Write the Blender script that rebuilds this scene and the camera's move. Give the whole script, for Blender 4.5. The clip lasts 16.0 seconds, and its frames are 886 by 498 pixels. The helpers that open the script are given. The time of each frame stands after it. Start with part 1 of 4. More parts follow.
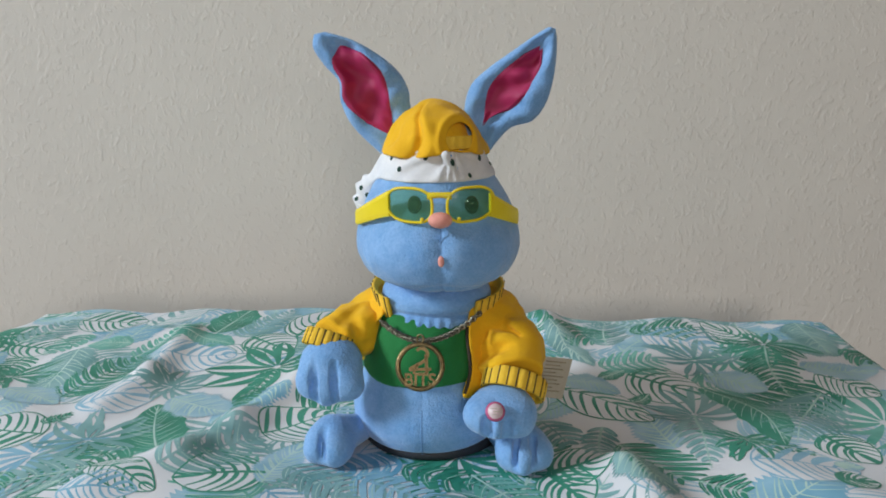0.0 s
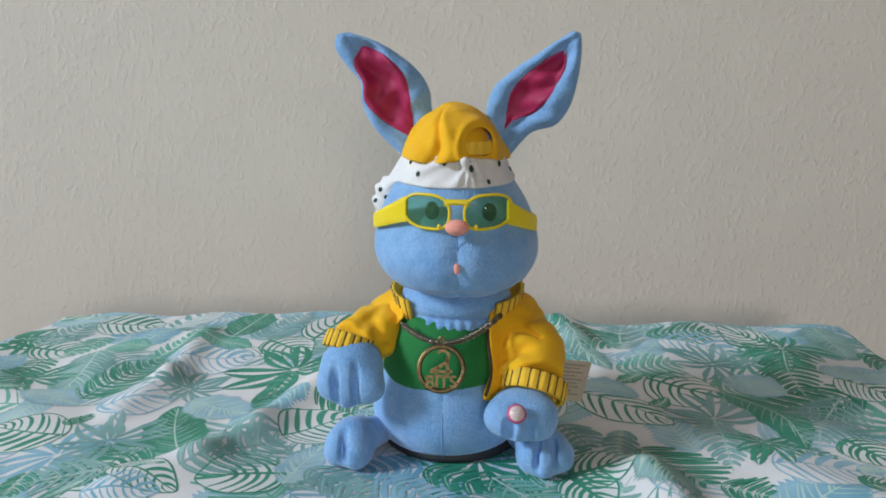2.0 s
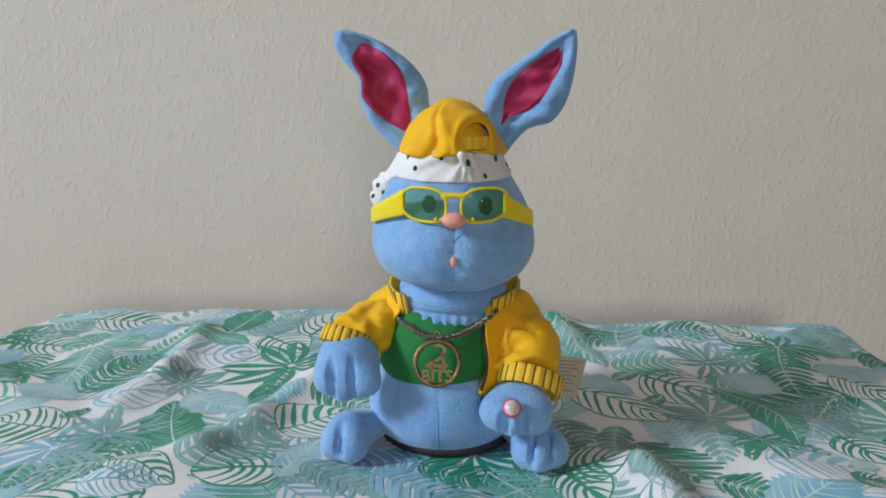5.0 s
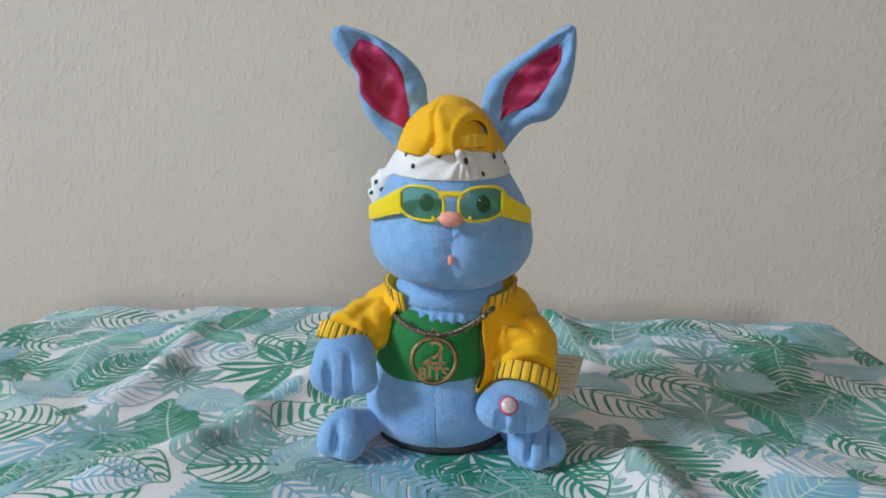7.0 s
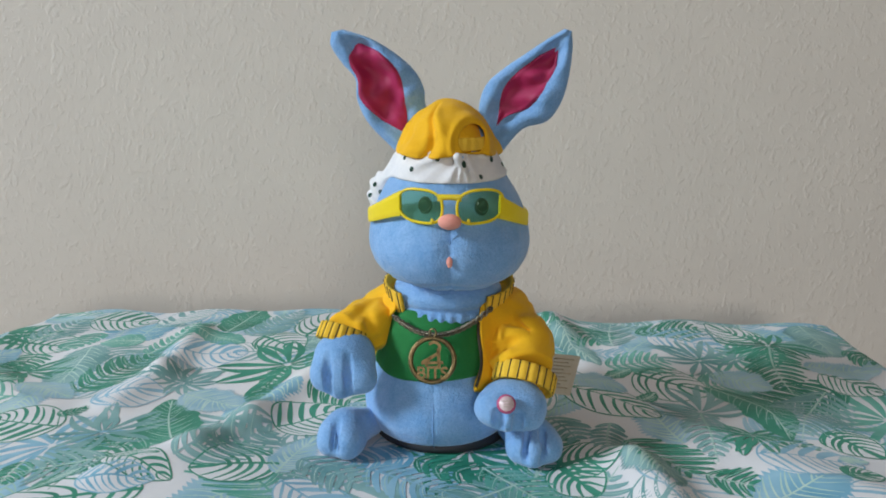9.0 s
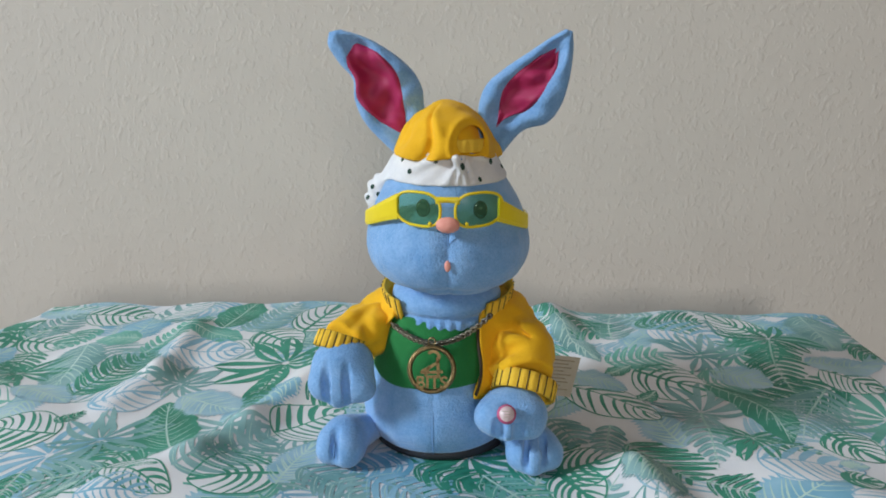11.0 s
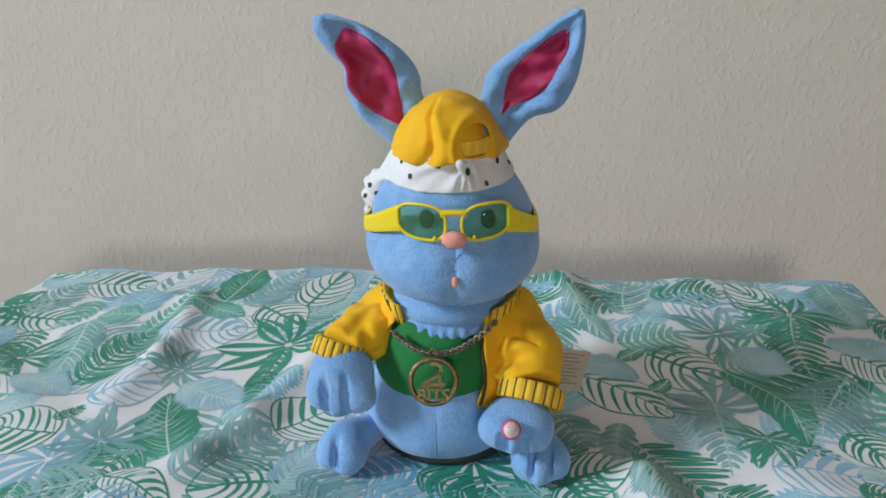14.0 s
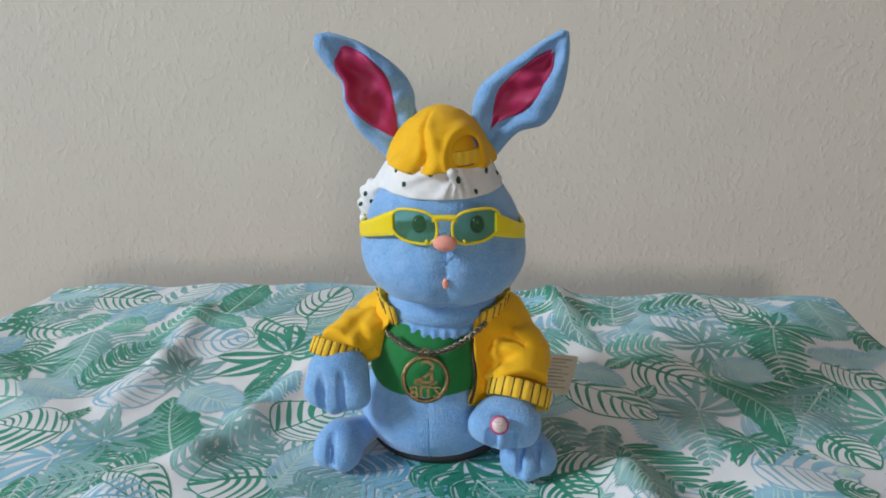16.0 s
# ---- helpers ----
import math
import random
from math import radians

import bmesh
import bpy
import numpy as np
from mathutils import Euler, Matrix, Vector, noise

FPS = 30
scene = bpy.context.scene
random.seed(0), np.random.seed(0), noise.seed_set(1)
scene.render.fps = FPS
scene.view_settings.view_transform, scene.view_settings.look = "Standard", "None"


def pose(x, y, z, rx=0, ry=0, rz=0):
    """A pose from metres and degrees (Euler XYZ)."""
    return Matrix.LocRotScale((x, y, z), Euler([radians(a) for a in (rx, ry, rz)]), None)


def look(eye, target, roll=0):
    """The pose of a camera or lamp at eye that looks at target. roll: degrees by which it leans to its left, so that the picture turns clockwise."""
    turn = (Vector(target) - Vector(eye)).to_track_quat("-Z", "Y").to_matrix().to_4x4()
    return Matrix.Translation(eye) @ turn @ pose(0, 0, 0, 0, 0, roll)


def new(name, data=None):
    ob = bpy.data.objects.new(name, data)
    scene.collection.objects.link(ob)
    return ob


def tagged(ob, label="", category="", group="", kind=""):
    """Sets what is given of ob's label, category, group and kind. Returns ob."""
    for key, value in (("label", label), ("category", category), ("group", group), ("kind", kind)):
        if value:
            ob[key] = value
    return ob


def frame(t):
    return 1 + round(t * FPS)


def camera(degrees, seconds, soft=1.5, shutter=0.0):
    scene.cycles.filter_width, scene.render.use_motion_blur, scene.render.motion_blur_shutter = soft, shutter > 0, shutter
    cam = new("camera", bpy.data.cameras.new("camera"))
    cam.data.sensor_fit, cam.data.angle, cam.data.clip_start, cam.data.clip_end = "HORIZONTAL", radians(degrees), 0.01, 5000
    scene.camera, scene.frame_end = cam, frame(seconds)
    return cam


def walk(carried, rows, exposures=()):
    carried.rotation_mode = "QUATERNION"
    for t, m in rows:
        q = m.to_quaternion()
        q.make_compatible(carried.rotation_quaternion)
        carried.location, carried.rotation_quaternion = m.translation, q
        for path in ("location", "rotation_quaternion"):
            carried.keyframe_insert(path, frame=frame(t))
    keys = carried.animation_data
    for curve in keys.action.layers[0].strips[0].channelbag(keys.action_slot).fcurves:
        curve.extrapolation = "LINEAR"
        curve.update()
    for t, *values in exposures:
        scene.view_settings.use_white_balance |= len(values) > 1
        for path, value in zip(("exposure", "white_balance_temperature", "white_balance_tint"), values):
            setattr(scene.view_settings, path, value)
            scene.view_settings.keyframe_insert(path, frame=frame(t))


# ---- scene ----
cam = camera(61.4, 16.0, soft=1.8)

PATH = [
    (0, (0.064, -0.682, 1.088), (-0.081, 1.258, 0.624), -0.1),
    (0.5, (0.061, -0.681, 1.085), (-0.085, 1.259, 0.625), 0.0),
    (1, (0.059, -0.684, 1.086), (-0.091, 1.258, 0.631), -0.0),
    (1.5, (0.058, -0.689, 1.087), (-0.099, 1.253, 0.636), -0.1),
    (2, (0.053, -0.685, 1.086), (-0.113, 1.256, 0.636), -0.2),
    (2.5, (0.053, -0.681, 1.084), (-0.116, 1.261, 0.637), -0.2),
    (3, (0.054, -0.685, 1.083), (-0.111, 1.258, 0.638), -0.3),
    (3.5, (0.057, -0.688, 1.083), (-0.103, 1.256, 0.639), -0.2),
    (4, (0.054, -0.689, 1.081), (-0.107, 1.254, 0.638), -0.1),
    (6.5, (0.056, -0.69, 1.081), (-0.1, 1.253, 0.634), 0.4),
    (7, (0.055, -0.689, 1.079), (-0.099, 1.254, 0.633), 0.3),
    (7.5, (0.056, -0.693, 1.078), (-0.094, 1.252, 0.637), 0.2),
    (8, (0.056, -0.698, 1.08), (-0.093, 1.248, 0.641), 0.2),
    (8.5, (0.056, -0.699, 1.079), (-0.091, 1.248, 0.644), 0.3),
    (9, (0.055, -0.699, 1.078), (-0.092, 1.248, 0.644), 0.2),
    (11.5, (0.052, -0.666, 1.123), (-0.084, 1.246, 0.551), -0.2),
    (12, (0.056, -0.65, 1.137), (-0.086, 1.243, 0.508), -0.3),
    (12.5, (0.055, -0.639, 1.153), (-0.096, 1.237, 0.474), -0.5),
    (13, (0.061, -0.624, 1.166), (-0.104, 1.231, 0.438), -0.8),
    (13.5, (0.063, -0.612, 1.171), (-0.112, 1.231, 0.414), -0.9),
    (14, (0.061, -0.614, 1.176), (-0.119, 1.227, 0.415), -1.0),
    (14.5, (0.066, -0.625, 1.18), (-0.111, 1.222, 0.434), -1.0),
    (15, (0.068, -0.627, 1.179), (-0.103, 1.227, 0.45), -1.0),
    (15.5, (0.068, -0.638, 1.178), (-0.103, 1.223, 0.467), -0.8),
    (16, (0.072, -0.654, 1.165), (-0.112, 1.219, 0.489), -0.8),
]
walk(cam, [(t, look(eye, target, roll)) for t, eye, target, roll in PATH])

# ---- light ----
world = bpy.data.worlds.new("daylight")
scene.world = world
world.use_nodes = True
wn = world.node_tree
sky = wn.nodes.new("ShaderNodeTexSky")
sky.sky_type = "NISHITA"
sky.sun_disc = False
sky.sun_elevation, sky.sun_rotation = radians(40), radians(-70)
wn.links.new(sky.outputs[0], wn.nodes["Background"].inputs[0])
wn.nodes["Background"].inputs[1].default_value = 0.1


def assumed_light(name, m, sx, sy, watts, colour):
    lamp = bpy.data.lights.new(name, "AREA")
    lamp.shape, lamp.size, lamp.size_y, lamp.energy, lamp.color = "RECTANGLE", sx, sy, watts, colour
    ob = new(name, lamp)
    ob.matrix_world = m
    return ob


# Key lamp from an assumed, unseen source; height and distance chosen to suit the shading.
assumed_light("assumed_light", look((-5.38, -1.95, 3.90), (0.0, 0.0, 0.95)), 1.4, 1.2, 470, (0.80, 0.91, 1.0))
# Added fill from behind the camera, to even out the wall's brightness.
assumed_light("rear_fill_light", look((0.80, -4.84, 1.95), (0.3, 0.2, 0.95)), 1.4, 1.1, 78, (1.0, 0.95, 0.89))
scene.view_settings.exposure = -0.36


# ---- materials ----
def material(name, base, other=None, scale=40.0, rough=0.8, bump=0.0, bump_scale=300.0, metal=0.0, sheen=0.0, detail=6.0, second=6.0, mix=1.0, bump_distance=0.002):
    """Two-scale mottled colour with a fine relief."""
    m = bpy.data.materials.new(name)
    m.use_nodes = True
    n, l = m.node_tree.nodes, m.node_tree.links
    b = n["Principled BSDF"]
    b.inputs["Roughness"].default_value, b.inputs["Metallic"].default_value = rough, metal
    if sheen:
        b.inputs["Sheen Weight"].default_value, b.inputs["Sheen Roughness"].default_value = sheen, 0.5
    geo = n.new("ShaderNodeTexCoord")
    other = other or tuple(c * 0.8 for c in base)
    fine, broad = n.new("ShaderNodeTexNoise"), n.new("ShaderNodeTexNoise")
    fine.inputs["Scale"].default_value, fine.inputs["Detail"].default_value = scale, detail
    broad.inputs["Scale"].default_value = second
    for t in (fine, broad):
        l.new(geo.outputs["Object"], t.inputs["Vector"])
    add = n.new("ShaderNodeMath")
    add.operation = "MULTIPLY_ADD"
    add.inputs[1].default_value = 0.5
    half = n.new("ShaderNodeMath")
    half.operation = "MULTIPLY"
    half.inputs[1].default_value = 0.5
    l.new(broad.outputs[0], half.inputs[0])
    l.new(fine.outputs[0], add.inputs[0])
    l.new(half.outputs[0], add.inputs[2])
    ramp = n.new("ShaderNodeMapRange")
    ramp.inputs[1].default_value, ramp.inputs[2].default_value = 0.35, 0.65
    l.new(add.outputs[0], ramp.inputs[0])
    mx = n.new("ShaderNodeMix")
    mx.data_type = "RGBA"
    l.new(ramp.outputs[0], mx.inputs[0])
    mx.inputs[6].default_value, mx.inputs[7].default_value = (*base, 1), (*other, 1)
    l.new(mx.outputs[2], b.inputs["Base Color"])
    if bump:
        t = n.new("ShaderNodeTexNoise")
        t.inputs["Scale"].default_value, t.inputs["Detail"].default_value = bump_scale, 3
        l.new(geo.outputs["Object"], t.inputs["Vector"])
        bp = n.new("ShaderNodeBump")
        bp.inputs["Strength"].default_value, bp.inputs["Distance"].default_value = bump, bump_distance
        l.new(t.outputs[0], bp.inputs["Height"])
        l.new(bp.outputs[0], b.inputs["Normal"])
    return m


PLUSH = material("blue_plush", (0.15, 0.34, 0.65), (0.255, 0.46, 0.77), 420, 0.95, 0.55, 560, sheen=0.30, second=60, bump_distance=0.0022)
PINK = material("pink_satin", (0.33, 0.006, 0.065), (0.43, 0.012, 0.10), 60, 0.62, 0.12, 500, sheen=0.08, second=30)
YELLOW = material("yellow_felt", (0.83, 0.42, 0.003), (0.89, 0.49, 0.006), 500, 0.9, 0.35, 900, sheen=0.04, second=25)
YELLOW_RIB = material("yellow_knit", (0.84, 0.49, 0.03), (0.9, 0.57, 0.05), 600, 0.9, 0.4, 900, second=25)
STRIPE = material("dark_yarn", (0.03, 0.022, 0.015), (0.06, 0.04, 0.02), 500, 0.9)
GREEN = material("green_jersey", (0.01, 0.16, 0.035), (0.015, 0.20, 0.05), 700, 0.9, 0.3, 1200, second=30)
WHITE = material("white_cotton", (0.80, 0.79, 0.80), (0.72, 0.72, 0.75), 300, 0.9, 0.3, 900, second=40)
DOT = material("dark_green_dot", (0.02, 0.05, 0.04), (0.03, 0.08, 0.06), 400, 0.9)
PLASTIC = material("yellow_plastic", (0.84, 0.63, 0.012), (0.88, 0.68, 0.02), 80, 0.35, 0.04, 200, second=20)
EYE = material("black_eye_plastic", (0.006, 0.006, 0.008), (0.01, 0.01, 0.01), 50, 0.08)
EYEWHITE = material("grey_eye_patch", (0.42, 0.50, 0.50), (0.36, 0.44, 0.46), 200, 0.8)
NOSE = material("pink_nose_velour", (0.80, 0.30, 0.24), (0.86, 0.37, 0.30), 300, 0.8, 0.3, 700)
BRASS = material("aged_brass", (0.27, 0.19, 0.09), (0.13, 0.095, 0.045), 300, 0.42, 0.3, 500, metal=0.9)
STEEL = material("dull_chain_metal", (0.30, 0.27, 0.2), (0.15, 0.13, 0.1), 400, 0.35, metal=0.95)
BASE = material("black_base_plastic", (0.012, 0.014, 0.02), (0.02, 0.022, 0.03), 60, 0.6)
THREAD = material("blue_seam_thread", (0.12, 0.25, 0.5), (0.15, 0.3, 0.55), 400, 0.95)
BUTTON = material("white_button_fabric", (0.84, 0.74, 0.73), (0.66, 0.48, 0.50), 500, 0.35)
RING = material("magenta_button_ring", (0.62, 0.12, 0.26), (0.5, 0.08, 0.2), 400, 0.7)
TAG = material("cream_satin_tag", (0.50, 0.45, 0.36), (0.43, 0.39, 0.30), 300, 0.6)
INK = material("faded_tag_ink", (0.36, 0.31, 0.22), (0.42, 0.36, 0.26), 300, 0.8)
CLOTH = material("white_table_linen", (0.76, 0.75, 0.765), (0.68, 0.69, 0.73), 30, 0.55, 0.25, 1500, second=5, bump_distance=0.0006)
WALL = material("textured_wall_paint", (0.685, 0.625, 0.555), (0.65, 0.59, 0.525), 9, 0.65, 0.0, second=1.2)
# Unseen ceiling, set dark so that it returns less ambient light.
CEILING = material("bounce_cut_ceiling", (0.27, 0.26, 0.25), (0.24, 0.235, 0.225), 12, 0.9)
# Invented dark finish for unseen walls, to cut bounced light and deepen shadows.
ABSORBER = material("dark_bounce_absorber", (0.10, 0.065, 0.04), (0.14, 0.09, 0.055), 20, 0.6)
# Unseen floor; its dark tone is there to weaken the bounce.
FLOOR = material("bounce_cut_floor", (0.06, 0.045, 0.035), (0.08, 0.06, 0.045), 250, 0.95, 0.6, 500)
WOOD = material("table_wood", (0.22, 0.13, 0.07), (0.28, 0.17, 0.09), 30, 0.5)
FRAME = material("white_window_paint", (0.78, 0.78, 0.76), (0.74, 0.74, 0.72), 20, 0.5)
INKS = {
    "green": material("green_print", (0.012, 0.185, 0.115), (0.05, 0.32, 0.225), 38, 0.55, second=16),
    "mint": material("mint_print", (0.05, 0.31, 0.235), (0.19, 0.48, 0.41), 38, 0.55, second=16),
    "teal": material("grey_teal_print", (0.10, 0.28, 0.28), (0.28, 0.47, 0.48), 38, 0.55, second=16),
    "sky": material("sky_blue_print", (0.20, 0.41, 0.53), (0.44, 0.62, 0.71), 34, 0.55, second=14),
    "blue": material("blue_print", (0.12, 0.35, 0.50), (0.33, 0.55, 0.68), 38, 0.55, second=16),
    "vein": material("pale_vein_print", (0.34, 0.56, 0.49), (0.58, 0.72, 0.67), 60, 0.6),
}


def wall_relief(m):
    """Sprayed orange-peel drops on the paint."""
    n, l = m.node_tree.nodes, m.node_tree.links
    geo = n.new("ShaderNodeTexCoord")
    stretch = n.new("ShaderNodeMapping")
    stretch.inputs["Scale"].default_value = (1.0, 1.0, 0.8)
    l.new(geo.outputs["Object"], stretch.inputs["Vector"])
    drops, grain = n.new("ShaderNodeTexNoise"), n.new("ShaderNodeTexNoise")
    drops.inputs["Scale"].default_value, drops.inputs["Detail"].default_value = 120, 2
    grain.inputs["Scale"].default_value = 420
    cut = n.new("ShaderNodeMapRange")
    cut.inputs[1].default_value, cut.inputs[2].default_value = 0.52, 0.68
    mixed = n.new("ShaderNodeMath")
    mixed.operation = "MULTIPLY_ADD"
    mixed.inputs[1].default_value = 0.18
    for t in (drops, grain):
        l.new(stretch.outputs[0], t.inputs["Vector"])
    l.new(drops.outputs[0], cut.inputs[0])
    l.new(grain.outputs[0], mixed.inputs[0])
    l.new(cut.outputs[0], mixed.inputs[2])
    bp = n.new("ShaderNodeBump")
    bp.inputs["Strength"].default_value, bp.inputs["Distance"].default_value = 0.32, 0.0012
    l.new(mixed.outputs[0], bp.inputs["Height"])
    l.new(bp.outputs[0], n["Principled BSDF"].inputs["Normal"])


wall_relief(WALL)


def lens_material():
    m = bpy.data.materials.new("green_tinted_lens")
    m.use_nodes = True
    n, l = m.node_tree.nodes, m.node_tree.links
    b = n["Principled BSDF"]
    b.inputs["Base Color"].default_value = (0.11, 0.30, 0.16, 1)
    b.inputs["Roughness"].default_value = 0.24
    clear, mx = n.new("ShaderNodeBsdfTransparent"), n.new("ShaderNodeMixShader")
    clear.inputs[0].default_value = (0.62, 0.80, 0.58, 1)
    mx.inputs[0].default_value = 0.34
    l.new(clear.outputs[0], mx.inputs[1])
    l.new(b.outputs[0], mx.inputs[2])
    l.new(mx.outputs[0], n["Material Output"].inputs[0])
    return m


LENS = lens_material()


# ---- builders ----
ORIGIN = {}


def thing(name, at=(0, 0, 0)):
    ob = new(name)
    ob.location = at
    ORIGIN[ob] = Vector(at)
    return ob


def link(name, me, parent, at, label=""):
    """Links a mesh given in world metres under its parent, its own origin at the point 'at'."""
    base = ORIGIN.get(parent, Vector((0, 0, 0)))
    ob = new(name, me)
    if parent:
        ob.parent = parent
    ob.location = Vector(at) - base
    ORIGIN[ob] = Vector(at)
    if label:
        tagged(ob, label)
    return ob


def part(name, shape, mats, parent, label="", at=None, smooth=True):
    """One mesh object from a bmesh or from (vertices, faces[, material numbers])."""
    at = Vector(at) if at else ORIGIN.get(parent, Vector((0, 0, 0)))
    me = bpy.data.meshes.new(name)
    if isinstance(shape, bmesh.types.BMesh):
        shape.to_mesh(me)
        shape.free()
    else:
        me.from_pydata([tuple(v) for v in shape[0]], [], [tuple(int(i) for i in f) for f in shape[1]])
        if len(shape) > 2:
            me.polygons.foreach_set("material_index", [int(i) for i in shape[2]])
    me.transform(Matrix.Translation(-at))
    for m in mats if isinstance(mats, (list, tuple)) else [mats]:
        me.materials.append(m)
    me.polygons.foreach_set("use_smooth", [smooth] * len(me.polygons))
    me.update()
    return link(name, me, parent, at, label)


def box(lo, hi, bevel=0.0):
    bm = bmesh.new()
    bmesh.ops.create_cube(bm, size=1)
    for v in bm.verts:
        v.co = Vector([(lo[i] + hi[i]) / 2 + v.co[i] * (hi[i] - lo[i]) for i in range(3)])
    if bevel:
        bmesh.ops.bevel(bm, geom=bm.edges[:], offset=bevel, segments=2, affect="EDGES")
    return bm


def ball(c, r, turn=None, seg=24):
    bm = bmesh.new()
    bmesh.ops.create_uvsphere(bm, u_segments=seg, v_segments=seg // 2, radius=1)
    bm.transform(Matrix.Translation(c) @ (turn or Matrix()) @ Matrix.Diagonal((*r, 1)))
    return bm


def tube(points, radius, sides=8, closed=False):
    """A round rod along points; radius is a number or one for each point."""
    pts = [Vector(p) for p in points]
    n = len(pts)
    rad = radius if isinstance(radius, (list, tuple)) else [radius] * n
    verts, faces = [], []
    up = None
    for i, p in enumerate(pts):
        d = (pts[(i + 1) % n] - pts[i - 1]) if closed else (pts[min(i + 1, n - 1)] - pts[max(i - 1, 0)])
        d.normalize()
        up = (up - d * up.dot(d)).normalized() if up else d.orthogonal().normalized()
        side = d.cross(up)
        for k in range(sides):
            a = 2 * math.pi * k / sides
            verts.append(p + (up * math.cos(a) + side * math.sin(a)) * rad[i])
    for i in range(n if closed else n - 1):
        j = (i + 1) % n
        for k in range(sides):
            q = (k + 1) % sides
            faces.append((i * sides + k, i * sides + q, j * sides + q, j * sides + k))
    if not closed:
        faces += [tuple(range(sides))[::-1], tuple((n - 1) * sides + k for k in range(sides))]
    return verts, faces


# soft bodies: rounded solids blended into one another, then meshed
def ell(p, c, r):
    q = (p - np.array(c)) / np.array(r)
    k0 = np.sqrt((q ** 2).sum(-1)) + 1e-9
    k1 = np.sqrt(((q / np.array(r)) ** 2).sum(-1)) + 1e-9
    return k0 * (k0 - 1) / k1


def rod(p, a, b, ra, rb):
    a, b = np.array(a), np.array(b)
    t = np.clip(((p - a) @ (b - a)) / ((b - a) @ (b - a)), 0, 1)
    return np.sqrt(((p - a - t[..., None] * (b - a)) ** 2).sum(-1)) - (ra + (rb - ra) * t)


def smin(a, b, k):
    h = np.clip(0.5 + 0.5 * (b - a) / k, 0, 1)
    return b + (a - b) * h - k * h * (1 - h)


def smax(a, b, k):
    return -smin(-a, -b, k)


def ripple(p, scale, seed=0.0):
    """A cheap smooth waviness between about -1 and 1."""
    x, y, z = p[..., 0] * scale + seed, p[..., 1] * scale - seed * 1.7, p[..., 2] * scale + seed * 0.6
    return (np.sin(x + 1.3 * np.sin(y * 0.7 + z)) + np.sin(1.3 * y + 1.7 * np.sin(z * 0.9 + x * 0.5)) + np.sin(1.1 * z + 1.1 * np.sin(x * 0.8 - y))) / 3


def soft(field, lo, hi, step):
    """Meshes the zero surface of a field by surface nets."""
    axes = [np.arange(lo[i], hi[i] + step, step) for i in range(3)]
    p = np.stack(np.meshgrid(*axes, indexing="ij"), -1)
    v = field(p)
    s = v.shape
    c = tuple(n - 1 for n in s)
    total, count = np.zeros((*c, 3)), np.zeros(c)
    corners = [(i, j, k) for i in (0, 1) for j in (0, 1) for k in (0, 1)]
    view = lambda q: v[q[0]:q[0] + c[0], q[1]:q[1] + c[1], q[2]:q[2] + c[2]]
    for a in corners:
        for ax in range(3):
            if a[ax] == 0:
                b = tuple(a[i] + (i == ax) for i in range(3))
                va, vb = view(a), view(b)
                cross = (va < 0) != (vb < 0)
                t = np.where(cross, va / np.where(cross, va - vb, 1), 0)
                for i in range(3):
                    total[..., i] += np.where(cross, a[i] + (t if i == ax else 0), 0)
                count += cross
    on = count > 0
    number = np.full(c, -1)
    number[on] = np.arange(on.sum())
    cell = np.argwhere(on)
    verts = np.array(lo) + (cell + total[on] / count[on][:, None]) * step
    faces = []
    for ax in range(3):
        u, w = (ax + 1) % 3, (ax + 2) % 3
        lo_s, hi_s = [slice(None)] * 3, [slice(None)] * 3
        lo_s[ax], hi_s[ax] = slice(0, -1), slice(1, None)
        va, vb = v[tuple(lo_s)], v[tuple(hi_s)]
        e = np.argwhere((va < 0) != (vb < 0))
        e = e[(e[:, u] > 0) & (e[:, w] > 0) & (e[:, u] < c[u]) & (e[:, w] < c[w])]
        flip = va[tuple(e.T)] < 0
        du, dw = np.eye(3, dtype=int)[u], np.eye(3, dtype=int)[w]
        quad = [number[tuple((e - o).T)] for o in (du + dw, dw, 0 * du, du)]
        q = np.stack(quad, 1)
        q[~flip] = q[~flip][:, ::-1]
        faces.append(q)
    return verts, np.concatenate(faces)


# ---- room ----
def wall(name, lo, hi, hole=None, axis=0, paint=None, label="warm grey wall with sprayed orange-peel paint texture"):
    """A wall slab; hole: (low, high) corners of an opening in the two free directions."""
    bm = bmesh.new()
    free = [i for i in (0, 1, 2) if i != axis]
    cells = [(lo, hi)]
    if hole:
        (a0, b0), (a1, b1) = hole
        i, j = free
        def piece(ilo, ihi, jlo, jhi):
            l, h = list(lo), list(hi)
            l[i], h[i], l[j], h[j] = ilo, ihi, jlo, jhi
            return l, h
        cells = [piece(lo[i], a0, lo[j], hi[j]), piece(a1, hi[i], lo[j], hi[j]), piece(a0, a1, lo[j], b0), piece(a0, a1, b1, hi[j])]
    for l, h in cells:
        q = box(l, h)
        me = bpy.data.meshes.new("tmp")
        q.to_mesh(me)
        q.free()
        bm.from_mesh(me)
        bpy.data.meshes.remove(me)
    return tagged(part(name, bm, paint or WALL, None, smooth=False), label, "wall", kind="structure")


